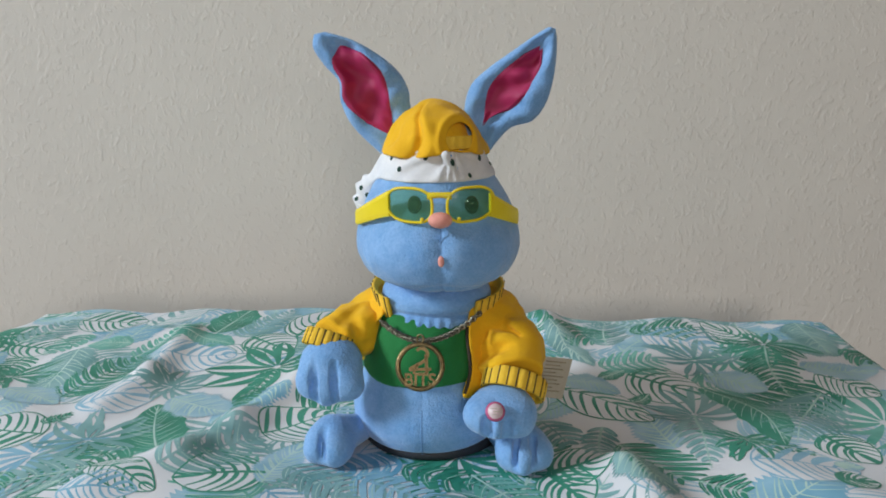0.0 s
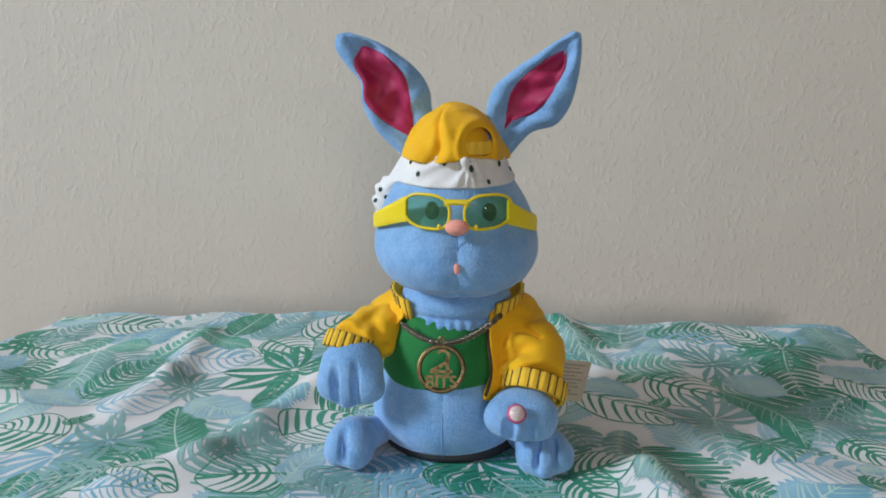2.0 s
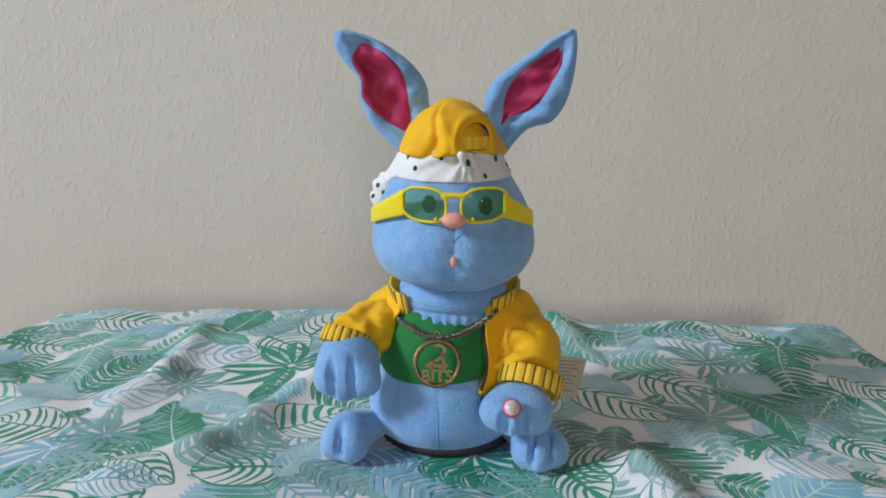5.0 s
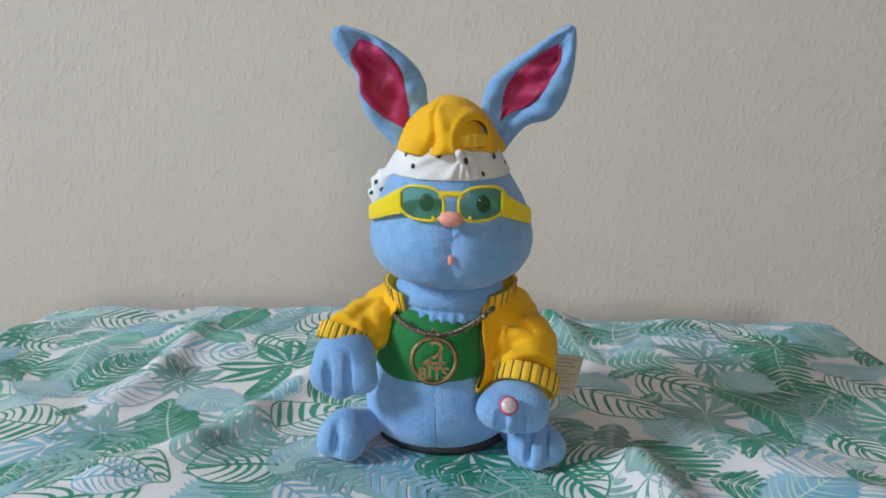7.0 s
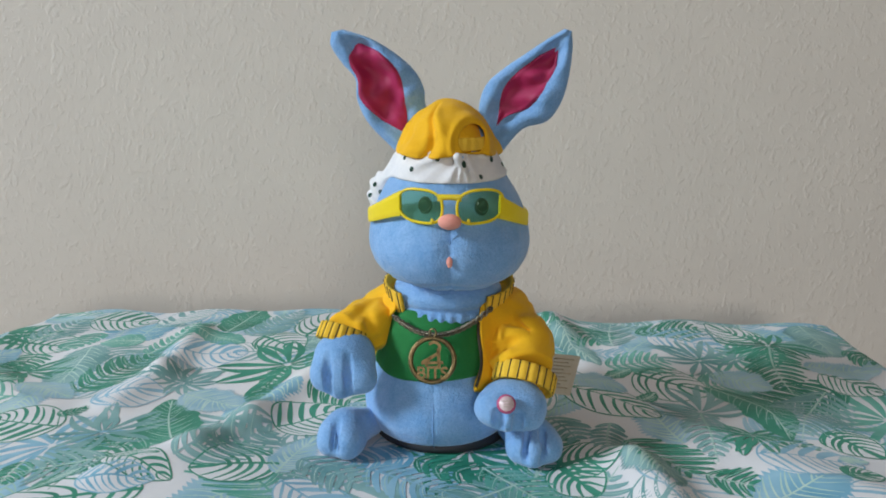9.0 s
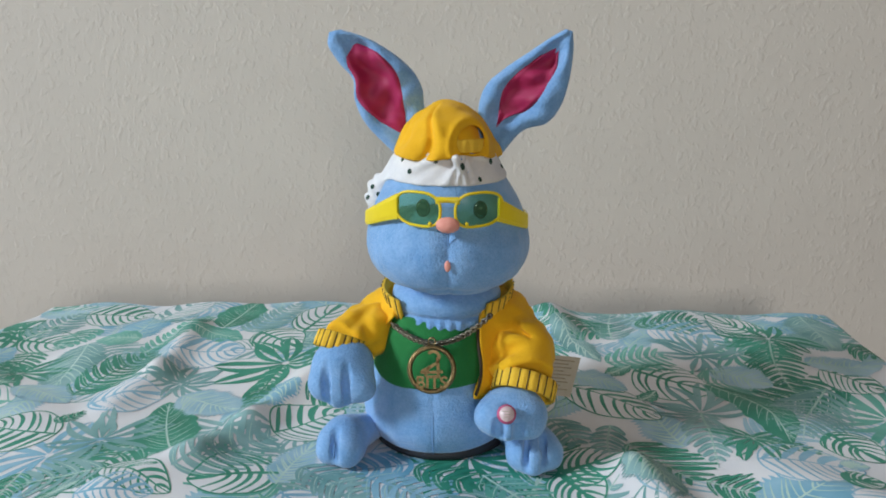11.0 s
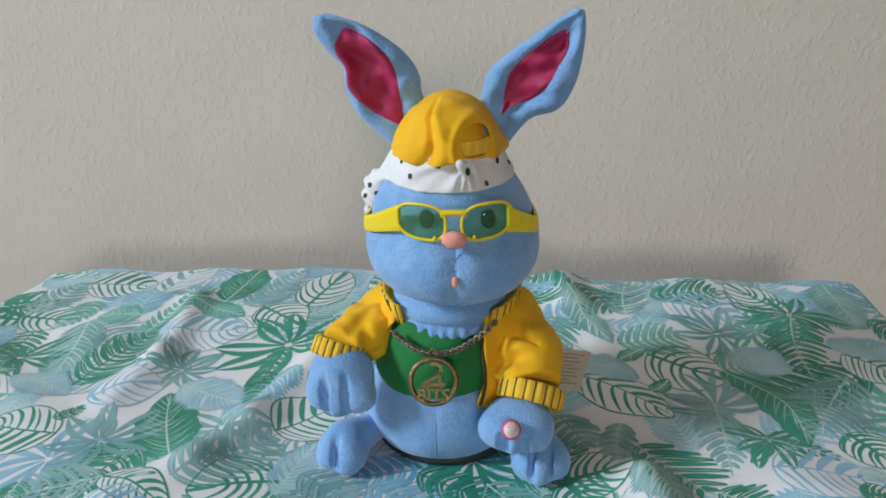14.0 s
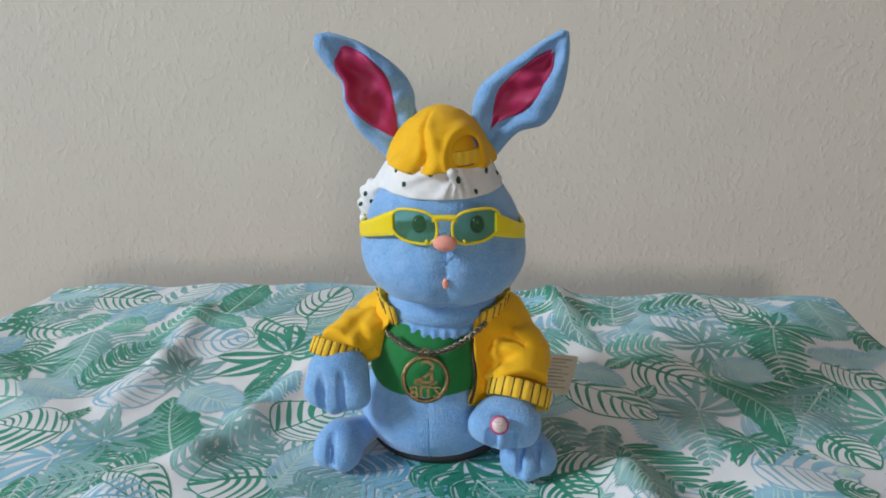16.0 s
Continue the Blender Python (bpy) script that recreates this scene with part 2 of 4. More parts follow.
WALL_Y = 0.52
wall("wall_north", (-5.7, WALL_Y, 0), (3.6, WALL_Y + 0.12, 4.8), axis=1)
# South and east walls are unseen; their dark finish only lowers the ambient light.
wall("wall_south", (-5.7, -5.02, 0), (3.6, -4.9, 4.8), ((0.0, 1.3), (1.6, 2.6)), 1, ABSORBER, "unseen dark wall that soaks up bounced light, with an added window")
# The high opening here is added for the key lamp; nothing shows it.
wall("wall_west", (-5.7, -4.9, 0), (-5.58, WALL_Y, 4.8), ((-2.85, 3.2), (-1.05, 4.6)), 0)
wall("wall_east", (3.48, -4.9, 0), (3.6, WALL_Y, 4.8), None, 0, ABSORBER, "unseen dark wall that soaks up bounced light")
tagged(part("floor", box((-5.7, -5.02, -0.1), (3.6, WALL_Y + 0.12, 0)), FLOOR, None, smooth=False), "unseen brown floor of the room, darkened to cut bounced light", "floor", kind="structure")
tagged(part("ceiling", box((-5.7, -5.02, 4.8), (3.6, WALL_Y + 0.12, 4.9)), CEILING, None, smooth=False), "unseen plain ceiling, darkened to cut bounced light", "ceiling", kind="structure")


def window(name, lo, hi, axis):
    w = thing(name, [(lo[i] + hi[i]) / 2 for i in range(3)])
    tagged(w, "unseen white framed window added round a lamp", "window", kind="structure")
    i = 1 - axis
    for a in (0, 1):
        for k, (p, q) in enumerate(((i, 2), (2, i))):
            l, h = list(lo), list(hi)
            if a:
                l[p] = hi[p] - 0.05
            else:
                h[p] = lo[p] + 0.05
            if p == 2:
                l[i], h[i] = lo[i] + 0.05, hi[i] - 0.05
            part("window_frame", box(l, h, 0.004), FRAME, w, smooth=False)


# Assumed high window, added to frame the key lamp.
window("assumed_window", (-5.66, -2.85, 3.2), (-5.6, -1.05, 4.6), 0)
# Made-up opening that only houses the rear fill lamp.
window("fill_window", (0.0, -5.0, 1.3), (1.6, -4.94, 2.6), 1)

# ---- table and cloth ----
TX0, TX1, TY0, TY1, TOP = -0.590, 0.500, -0.36, 0.312, 0.75
table = tagged(thing("table", (-0.03, 0, 0)), "wooden table hidden under a leaf-print cloth", "table")
part("tabletop", box((TX0 + 0.006, TY0 + 0.006, TOP - 0.036), (TX1 - 0.006, TY1 - 0.006, TOP - 0.009), 0.004), WOOD, table, smooth=False)
for lx in (TX0 + 0.03, TX1 - 0.08):
    for ly in (TY0 + 0.03, TY1 - 0.08):
        part("leg", box((lx, ly, 0), (lx + 0.05, ly + 0.05, TOP - 0.036), 0.004), WOOD, table, smooth=False)


def ridge(x, y, ax, ay, bx, by, high, wide):
    d2 = (bx - ax) ** 2 + (by - ay) ** 2
    t = ((x - ax) * (bx - ax) + (y - ay) * (by - ay)) / d2
    c = np.clip(t, 0, 1)
    off = np.hypot(x - ax - c * (bx - ax), y - ay - c * (by - ay))
    return high * np.exp(-(off / wide) ** 2)


def swell(x, y):
    """Height of the cloth's folds over the tabletop."""
    z = 0.0024 * (np.sin(9 * x + 3 * np.sin(7 * y)) + np.sin(13 * y + 2.2 * np.sin(11 * x + 1))) + 0.0055
    z = z + 0.0017 * np.sin(38 * x + 17 * y + 3 * np.sin(14 * y)) * (1 + np.sin(8 * x - 5 * y))
    for fold in ((-0.14, 0.10, -0.183, -0.033, 0.012, 0.021), (-0.183, -0.033, -0.212, -0.104, 0.008, 0.021), (-0.212, -0.104, -0.262, -0.155, 0.008, 0.023),
                 (-0.335, 0.21, -0.322, 0.073, 0.012, 0.020), (-0.322, 0.073, -0.335, -0.012, 0.009, 0.022), (0.176, -0.10, 0.19, -0.15, 0.017, 0.024),
                 (0.128, 0.30, 0.14, 0.24, 0.016, 0.026), (0.16, 0.18, 0.17, 0.08, 0.005, 0.02), (0.38, 0.20, 0.43, 0.10, 0.004, 0.025),
                 (-0.10, 0.30, -0.12, 0.17, 0.007, 0.02), (0.30, -0.10, 0.40, -0.16, 0.005, 0.025)):
        z = z + ridge(x, y, *fold)
    z = z - 0.010 * np.exp(-((x - TX0) / 0.09) ** 2 - ((y - TY1) / 0.07) ** 2)
    calm = np.exp(-((np.hypot(x - 0.004, (y + 0.03) * 0.95) / 0.125) ** 6))
    return z * (1 - calm) + 0.0006 * calm


def over_edge(d, r=0.014):
    """Way along and down for a cloth that runs d past an edge."""
    a = np.clip(d / r, 0, math.pi / 2)
    return r * np.sin(a), r * (1 - np.cos(a)) + np.maximum(d - r * math.pi / 2, 0)


def drape(u, v):
    """Place of the cloth's point (u, v) of the flat pattern."""
    z = TOP + swell(u, v)
    ex, ey = np.maximum(u - TX1, 0) - np.maximum(TX0 - u, 0), np.maximum(v - TY1, 0) - np.maximum(TY0 - v, 0)
    hx, dx = over_edge(abs(ex))
    hy, dy = over_edge(abs(ey))
    flare = 0.02 * np.sin(v * 25) * np.clip(dx * 4, 0, 1)
    x = np.clip(u, TX0, TX1) + np.sign(ex) * (hx + 0.12 * dx + flare * (dx > 0))
    y = np.clip(v, TY0, TY1) + np.sign(ey) * (hy + 0.08 * dy)
    return np.stack([x, y, z - np.maximum(dx, dy) - 0.3 * np.minimum(dx, dy)], -1)


def lifted(u, v, lift):
    """The same, raised above the cloth's face."""
    e = 5e-4
    p = drape(u, v)
    n = np.cross(drape(u + e, v) - p, drape(u, v + e) - p)
    return p + n / (np.linalg.norm(n, axis=-1, keepdims=True) + 1e-12) * lift


def grid_faces(a, b, start=0):
    i, j = np.meshgrid(np.arange(a - 1), np.arange(b - 1), indexing="ij")
    k = (start + i * b + j).ravel()
    return np.stack([k, k + b, k + b + 1, k + 1], 1)


def cloth_mesh():
    us = np.linspace(TX0 - 0.20, TX1 + 0.20, 680)
    vs = np.linspace(TY0 - 0.13, TY1 + 0.13, 430)
    u, v = np.meshgrid(us, vs, indexing="ij")
    return drape(u, v).reshape(-1, 3), grid_faces(len(us), len(vs))


tablecloth = part("tablecloth", cloth_mesh(), CLOTH, None)
tagged(tablecloth, "white cotton tablecloth printed with green and blue tropical leaves, softly creased", "tablecloth")


class Print:
    """Collects flat strips of one printed leaf in its own plane: along 0..1 of its length, across in widths."""

    def __init__(self):
        self.v, self.f, self.m = [], [], []
        self.n = 0

    def patch(self, x, y, mat=0, lift=0.0):
        a, b = x.shape
        self.v.append(np.stack([x.ravel(), y.ravel(), np.full(x.size, lift)], 1))
        q = grid_faces(a, b, self.n)
        self.f.append(q)
        self.m += [mat] * len(q)
        self.n += x.size

    def stroke(self, pts, width, mat=0, lift=0.0, taper=0.35):
        """A pen line through points (k, 2), in metres."""
        pts = np.array(pts)
        d = np.gradient(pts, axis=0)
        d /= np.linalg.norm(d, axis=1, keepdims=True) + 1e-9
        nrm = np.stack([-d[:, 1], d[:, 0]], 1)
        w = width * (1 - (1 - taper) * np.linspace(0, 1, len(pts)) ** 2)[:, None]
        s = np.stack([pts - nrm * w, pts + nrm * w], 1)
        self.patch(s[..., 0], s[..., 1], mat, lift)


PRINTED = [0]


CENTRES = []


def printed_leaf(style, ink, root, tip, half, faint=False, bow=None):
    rnd = random.Random(PRINTED[0] * 7 + 3)
    lift = 0.00006 + 0.0000006 * PRINTED[0] if faint else 0.00028 + 0.0000028 * PRINTED[0]
    PRINTED[0] += 1
    root, tip = np.array(root), np.array(tip)
    length = float(np.linalg.norm(tip - root))
    half = min(half, 0.46 * length)
    CENTRES.append((root + tip) / 2 if style != "burst" else root)
    along = (tip - root) / length
    across = np.array([-along[1], along[0]])
    g = Print()
    bend = (rnd.uniform(-0.06, 0.06) if bow is None else bow) * length
    spine = lambda s: np.stack([s * length, bend * np.sin(np.pi * np.asarray(s))], -1)
    shape = lambda s: half * (np.clip(np.sin(np.pi * np.clip(s, 0, 1) ** 0.8), 0, 1)) ** 0.7 * (1 + 0.05 * np.sin(9 * s + rnd.random() * 3))
    if style == "solid":
        ragged = ink in ("sky", "blue", "teal")
        s, v = np.meshgrid(np.linspace(0.0, 1, 110), np.linspace(-1, 1, 15), indexing="ij")
        k0 = rnd.random() * 6
        saw = np.abs((s * (21 if ragged else 9) + 0.5 * abs(v) + k0) % 1.0 - 0.5) * 2
        wob = 1 - (0.24 if ragged else 0.07) * saw * abs(v) ** 2 + 0.06 * np.sin(s * 23 + k0) * abs(v)
        g.patch(s * length, bend * np.sin(np.pi * s) + v * shape(s) * wob)
        k = np.linspace(0, 0.97, 44)
        g.stroke(spine(k), 0.0010, 1, 0.00006)
        for a in np.arange(0.05, 0.90, 0.062):
            for sg in (-1, 1):
                q = np.linspace(0, 1, 9)
                a1 = a + rnd.uniform(-0.012, 0.012)
                top = min(a1 + rnd.uniform(0.13, 0.20), 0.98)
                pts = np.stack([(a1 + (top - a1) * q ** 1.2) * length, bend * np.sin(np.pi * a1) + sg * q ** 0.9 * shape(top) * rnd.uniform(0.6, 0.92)], 1)
                g.stroke(pts, rnd.uniform(0.0005, 0.0011) * (1.0 if ragged else 0.5), 1, 0.00005, 0.2)
    elif style == "outline":
        s, v = np.meshgrid(np.linspace(0, 1, 60), np.linspace(-1, 1, 21), indexing="ij")
        g.patch(s * length, bend * np.sin(np.pi * s) + v * shape(s), 2, -0.00003)
        k = np.linspace(0, 1, 48)
        for sg in (-1, 1):
            g.stroke(np.stack([k * length, bend * np.sin(np.pi * k) + sg * shape(k)], 1), 0.0009, 0, 0, 0.8)
            for a in np.arange(0.07, 0.86, 0.125):
                q = np.linspace(0, 1, 12)
                a1 = a + rnd.uniform(-0.02, 0.02)
                top = min(a1 + 0.30, 0.99)
                pts = np.stack([(a1 + (top - a1) * q ** 1.9) * length, bend * np.sin(np.pi * a1) + sg * q ** 0.85 * shape(top) * 0.98], 1)
                g.stroke(pts, rnd.uniform(0.0015, 0.0023), 0, 0.0, 0.35)
        g.stroke(spine(k), 0.0022, 0, 0.00003, 0.4)
    elif style == "banded":
        s, v = np.meshgrid(np.linspace(0, 1, 60), np.linspace(-1, 1, 21), indexing="ij")
        g.patch(s * length, bend * np.sin(np.pi * s) + v * shape(s), 2, -0.00003)
        k = np.linspace(0, 1, 48)
        for sg in (-1, 1):
            g.stroke(np.stack([k * length, bend * np.sin(np.pi * k) + sg * shape(k)], 1), 0.0008, 0, 0, 0.9)
            a = 0.03
            while a < 0.85:
                wide = rnd.uniform(0.06, 0.13) if sg > 0 else rnd.uniform(0.025, 0.06)
                q, t = np.meshgrid(np.linspace(0, 1, 12), np.linspace(0, 1, 4), indexing="ij")
                s0 = a + wide * t * (0.30 + 0.70 * np.sin(np.pi * q * 0.9 + 0.2)) + 0.24 * q ** 1.7
                s0 = np.minimum(s0, 0.995)
                g.patch(s0 * length, bend * np.sin(np.pi * s0) + sg * q ** 0.9 * shape(s0) * 0.97)
                a += wide + rnd.uniform(0.05, 0.085)
        g.stroke(spine(k), 0.0012, 0, 0.00003)
    elif style == "feather":
        k = np.linspace(0, 1, 44)
        n = max(6, int(length / 0.0098))
        for sg in (-1, 1):
            for i in range(n):
                a = (i + 0.3) / n * 0.92
                reach = shape(min(a + 0.12, 0.97)) * rnd.uniform(0.85, 1.12) + 0.003
                slant = rnd.uniform(0.6, 0.85) * reach
                q, t = np.meshgrid(np.linspace(0, 1, 13), np.linspace(-0.5, 0.5, 3), indexing="ij")
                wide = length / n * rnd.uniform(0.40, 0.56) * (0.50 + 0.75 * np.sin(np.pi * (0.12 + 0.84 * q)))
                x = a * length + slant * q ** 1.5 + t * wide
                g.patch(x, bend * np.sin(np.pi * a) + sg * (q * reach + 0.0005) - sg * t * wide * 0.35)
                mid = np.linspace(0.05, 0.9, 8)
                if i % 2 == 0:
                    g.stroke(np.stack([a * length + slant * mid ** 1.5, bend * np.sin(np.pi * a) + sg * mid * reach], 1), 0.0004, 1, 0.00004)
        g.stroke(spine(k), 0.0011, 1 if PRINTED[0] % 2 else 0, 0.00005)
    elif style == "burst":
        turn0 = rnd.uniform(0, 6.28)
        for i in range(9):
            ang = turn0 + i * 2 * math.pi / 9 + rnd.uniform(-0.15, 0.15)
            far = length * rnd.uniform(1.15, 1.6)
            curl = far * rnd.uniform(0.25, 0.45) * (1 if math.sin(ang - turn0) > 0 else -1)
            for lane in (-1, 1):
                q, t = np.meshgrid(np.linspace(0.06, 0.99, 18), np.linspace(-0.5, 0.5, 3), indexing="ij")
                body = far * 0.40 * np.sin(np.pi * q ** 1.35) ** 0.7
                side = lane * body * 0.30 + t * body * 0.34 + curl * q ** 2
                g.patch(math.cos(ang) * q * far - math.sin(ang) * side, math.sin(ang) * q * far + math.cos(ang) * side)
    v = np.concatenate(g.v)
    uv = root + v[:, :1] * along + v[:, 1:2] * across
    lo, hi = uv.min(0), uv.max(0)
    if style == "burst":
        uv = np.array(root) + v[:, :2]
    uv = np.clip(uv, (TX0 - 0.2, TY0 - 0.13), (TX1 + 0.2, TY1 + 0.13))
    ob = part("printed_leaf", (lifted(uv[:, 0], uv[:, 1], (lift + v[:, 2])[:, None]), np.concatenate(g.f), g.m), [INKS[ink], INKS["vein"], CLOTH], tablecloth)
    return ob


def front_leaves():
    """The strong leaves of the print nearest the table's front edge and under the toy."""
    rnd = random.Random(5)
    for i in range(20):
        x, y = rnd.uniform(-0.5, 0.45), rnd.uniform(-0.36, -0.17)
        if i < 3:
            x, y = rnd.uniform(-0.13, 0.15), rnd.uniform(-0.19, -0.10)
        if i > 13:
            x, y = rnd.uniform(-0.09, 0.12), rnd.uniform(-0.02, 0.30)
        a, far = rnd.uniform(0, 6.28), rnd.uniform(0.08, 0.13)
        style = rnd.choice(("feather", "outline", "banded", "feather", "burst", "banded"))
        far *= 0.5 if style == "burst" else 1
        printed_leaf(style, rnd.choice(("green", "green", "teal", "blue", "mint")), (x, y), (x + far * math.cos(a), y + far * math.sin(a)), far * 0.3)


front_leaves()


printed_leaf("solid", "green", (-0.232, -0.104), (-0.284, 0.010), 0.031, bow=0.03)
printed_leaf("solid", "teal", (-0.450, 0.152), (-0.421, 0.010), 0.035)
printed_leaf("outline", "green", (-0.546, 0.166), (-0.470, 0.167), 0.064)
printed_leaf("burst", "green", (-0.483, 0.064), (-0.448, 0.076), 0.353)
printed_leaf("banded", "green", (-0.360, -0.069), (-0.436, -0.060), 0.044)
printed_leaf("outline", "blue", (-0.361, -0.011), (-0.295, 0.026), 0.066)
printed_leaf("burst", "teal", (-0.312, -0.077), (-0.277, -0.058), 0.573)
printed_leaf("feather", "green", (-0.392, 0.013), (-0.353, 0.140), 0.033)
printed_leaf("feather", "mint", (-0.367, 0.128), (-0.326, 0.261), 0.018)
printed_leaf("solid", "mint", (-0.390, 0.169), (-0.446, 0.164), 0.043)
printed_leaf("feather", "teal", (-0.542, 0.177), (-0.519, 0.277), 0.024)
printed_leaf("banded", "green", (-0.512, 0.263), (-0.418, 0.272), 0.040)
printed_leaf("solid", "green", (-0.299, 0.212), (-0.285, 0.321), 0.032)
printed_leaf("feather", "teal", (-0.260, 0.193), (-0.215, 0.313), 0.028)
printed_leaf("solid", "mint", (-0.331, 0.198), (-0.260, 0.170), 0.023)
printed_leaf("banded", "blue", (-0.333, 0.121), (-0.246, 0.140), 0.045)
printed_leaf("burst", "teal", (-0.290, 0.055), (-0.261, 0.062), 0.395)
printed_leaf("solid", "sky", (-0.278, 0.028), (-0.203, -0.004), 0.034)
printed_leaf("burst", "green", (-0.188, 0.110), (-0.227, 0.074), 0.538)
printed_leaf("feather", "green", (-0.190, 0.105), (-0.198, -0.018), 0.011)
printed_leaf("outline", "green", (-0.244, 0.194), (-0.183, 0.150), 0.035)
printed_leaf("feather", "teal", (-0.220, -0.131), (-0.148, -0.047), 0.039)
printed_leaf("banded", "green", (-0.156, -0.048), (-0.098, 0.006), 0.052)
printed_leaf("outline", "green", (-0.130, -0.120), (-0.202, -0.142), 0.039)
printed_leaf("solid", "sky", (-0.128, -0.138), (-0.111, -0.056), 0.021)
printed_leaf("banded", "green", (-0.281, -0.129), (-0.209, -0.162), 0.020)
printed_leaf("feather", "teal", (-0.281, -0.129), (-0.347, -0.155), 0.047)
printed_leaf("solid", "green", (-0.291, -0.150), (-0.317, -0.185), 0.007)
printed_leaf("feather", "green", (-0.352, -0.135), (-0.347, -0.178), 0.013)
printed_leaf("banded", "blue", (-0.284, -0.171), (-0.222, -0.163), 0.020)
printed_leaf("feather", "teal", (-0.067, -0.115), (-0.122, -0.165), 0.020)
printed_leaf("solid", "sky", (-0.457, 0.019), (-0.384, -0.006), 0.026)
printed_leaf("solid", "green", (-0.492, 0.024), (-0.466, 0.035), 0.028)
printed_leaf("feather", "green", (-0.375, -0.048), (-0.354, -0.025), 0.005)
printed_leaf("outline", "green", (-0.190, 0.199), (-0.160, 0.304), 0.035)
printed_leaf("feather", "mint", (-0.475, 0.221), (-0.488, 0.138), 0.023)
printed_leaf("solid", "teal", (0.134, 0.266), (0.177, 0.131), 0.023)
printed_leaf("feather", "green", (0.151, 0.281), (0.196, 0.219), 0.043)
printed_leaf("feather", "teal", (0.203, 0.212), (0.215, 0.313), 0.029)
printed_leaf("feather", "green", (0.239, 0.262), (0.331, 0.273), 0.039)
printed_leaf("outline", "green", (0.389, 0.230), (0.340, 0.301), 0.029)
printed_leaf("solid", "teal", (0.462, 0.298), (0.464, 0.181), 0.034)
printed_leaf("banded", "blue", (0.250, 0.241), (0.343, 0.206), 0.047)
printed_leaf("burst", "green", (0.390, 0.205), (0.427, 0.188), 0.097)
printed_leaf("feather", "green", (0.390, 0.200), (0.377, 0.079), 0.029)
printed_leaf("feather", "mint", (0.183, 0.133), (0.262, 0.158), 0.045)
printed_leaf("solid", "green", (0.210, 0.123), (0.177, 0.093), 0.011)
printed_leaf("burst", "teal", (0.299, 0.171), (0.335, 0.189), 0.324)
printed_leaf("solid", "sky", (0.302, 0.133), (0.360, 0.095), 0.035)
printed_leaf("outline", "green", (0.212, 0.111), (0.290, 0.065), 0.057)
printed_leaf("banded", "green", (0.129, 0.058), (0.217, -0.009), 0.034)
printed_leaf("burst", "teal", (0.264, 0.025), (0.299, 0.004), 0.282)
printed_leaf("feather", "teal", (0.264, 0.025), (0.252, -0.083), 0.021)
printed_leaf("solid", "green", (0.286, 0.086), (0.330, -0.040), 0.027, bow=0.17)
printed_leaf("feather", "teal", (0.409, 0.080), (0.343, -0.032), 0.040)
printed_leaf("banded", "green", (0.417, 0.117), (0.467, 0.073), 0.059)
printed_leaf("feather", "green", (0.178, -0.047), (0.233, -0.109), 0.041)
printed_leaf("burst", "green", (0.295, -0.037), (0.319, -0.022), 0.502)
printed_leaf("feather", "green", (0.288, -0.031), (0.356, -0.062), 0.009)
printed_leaf("banded", "blue", (0.286, -0.077), (0.372, -0.090), 0.038)
printed_leaf("outline", "green", (0.371, -0.018), (0.398, -0.069), 0.043)
printed_leaf("solid", "teal", (0.173, -0.087), (0.211, -0.135), 0.031)
printed_leaf("feather", "green", (0.236, -0.102), (0.274, -0.125), 0.056)
printed_leaf("outline", "green", (0.111, -0.098), (0.169, -0.087), 0.029)
printed_leaf("outline", "green", (0.110, -0.100), (0.141, -0.146), 0.040)
printed_leaf("feather", "teal", (0.109, -0.003), (0.133, -0.066), 0.023)
printed_leaf("feather", "teal", (0.167, -0.017), (0.157, -0.088), 0.014)
printed_leaf("solid", "sky", (0.356, -0.078), (0.381, -0.079), 0.021)
printed_leaf("solid", "sky", (0.135, 0.091), (0.197, 0.064), 0.029)
printed_leaf("feather", "green", (0.486, 0.209), (0.506, 0.161), 0.034)
printed_leaf("solid", "sky", (0.407, 0.134), (0.497, 0.142), 0.028)
printed_leaf("solid", "green", (0.205, 0.042), (0.227, 0.067), 0.010)
printed_leaf("outline", "green", (0.344, -0.112), (0.379, -0.108), 0.019)
printed_leaf("feather", "blue", (-0.055, -0.115), (0.035, -0.165), 0.028)
printed_leaf("feather", "teal", (0.075, -0.130), (-0.010, -0.190), 0.028)
printed_leaf("banded", "blue", (-0.120, -0.150), (-0.045, -0.200), 0.026)
printed_leaf("feather", "mint", (0.045, -0.105), (0.110, -0.165), 0.022)
printed_leaf("feather", "teal", (-0.115, -0.105), (-0.045, -0.150), 0.022)
printed_leaf("outline", "green", (0.010, -0.185), (0.100, -0.200), 0.030)
printed_leaf("feather", "green", (-0.015, -0.095), (0.055, -0.125), 0.020)


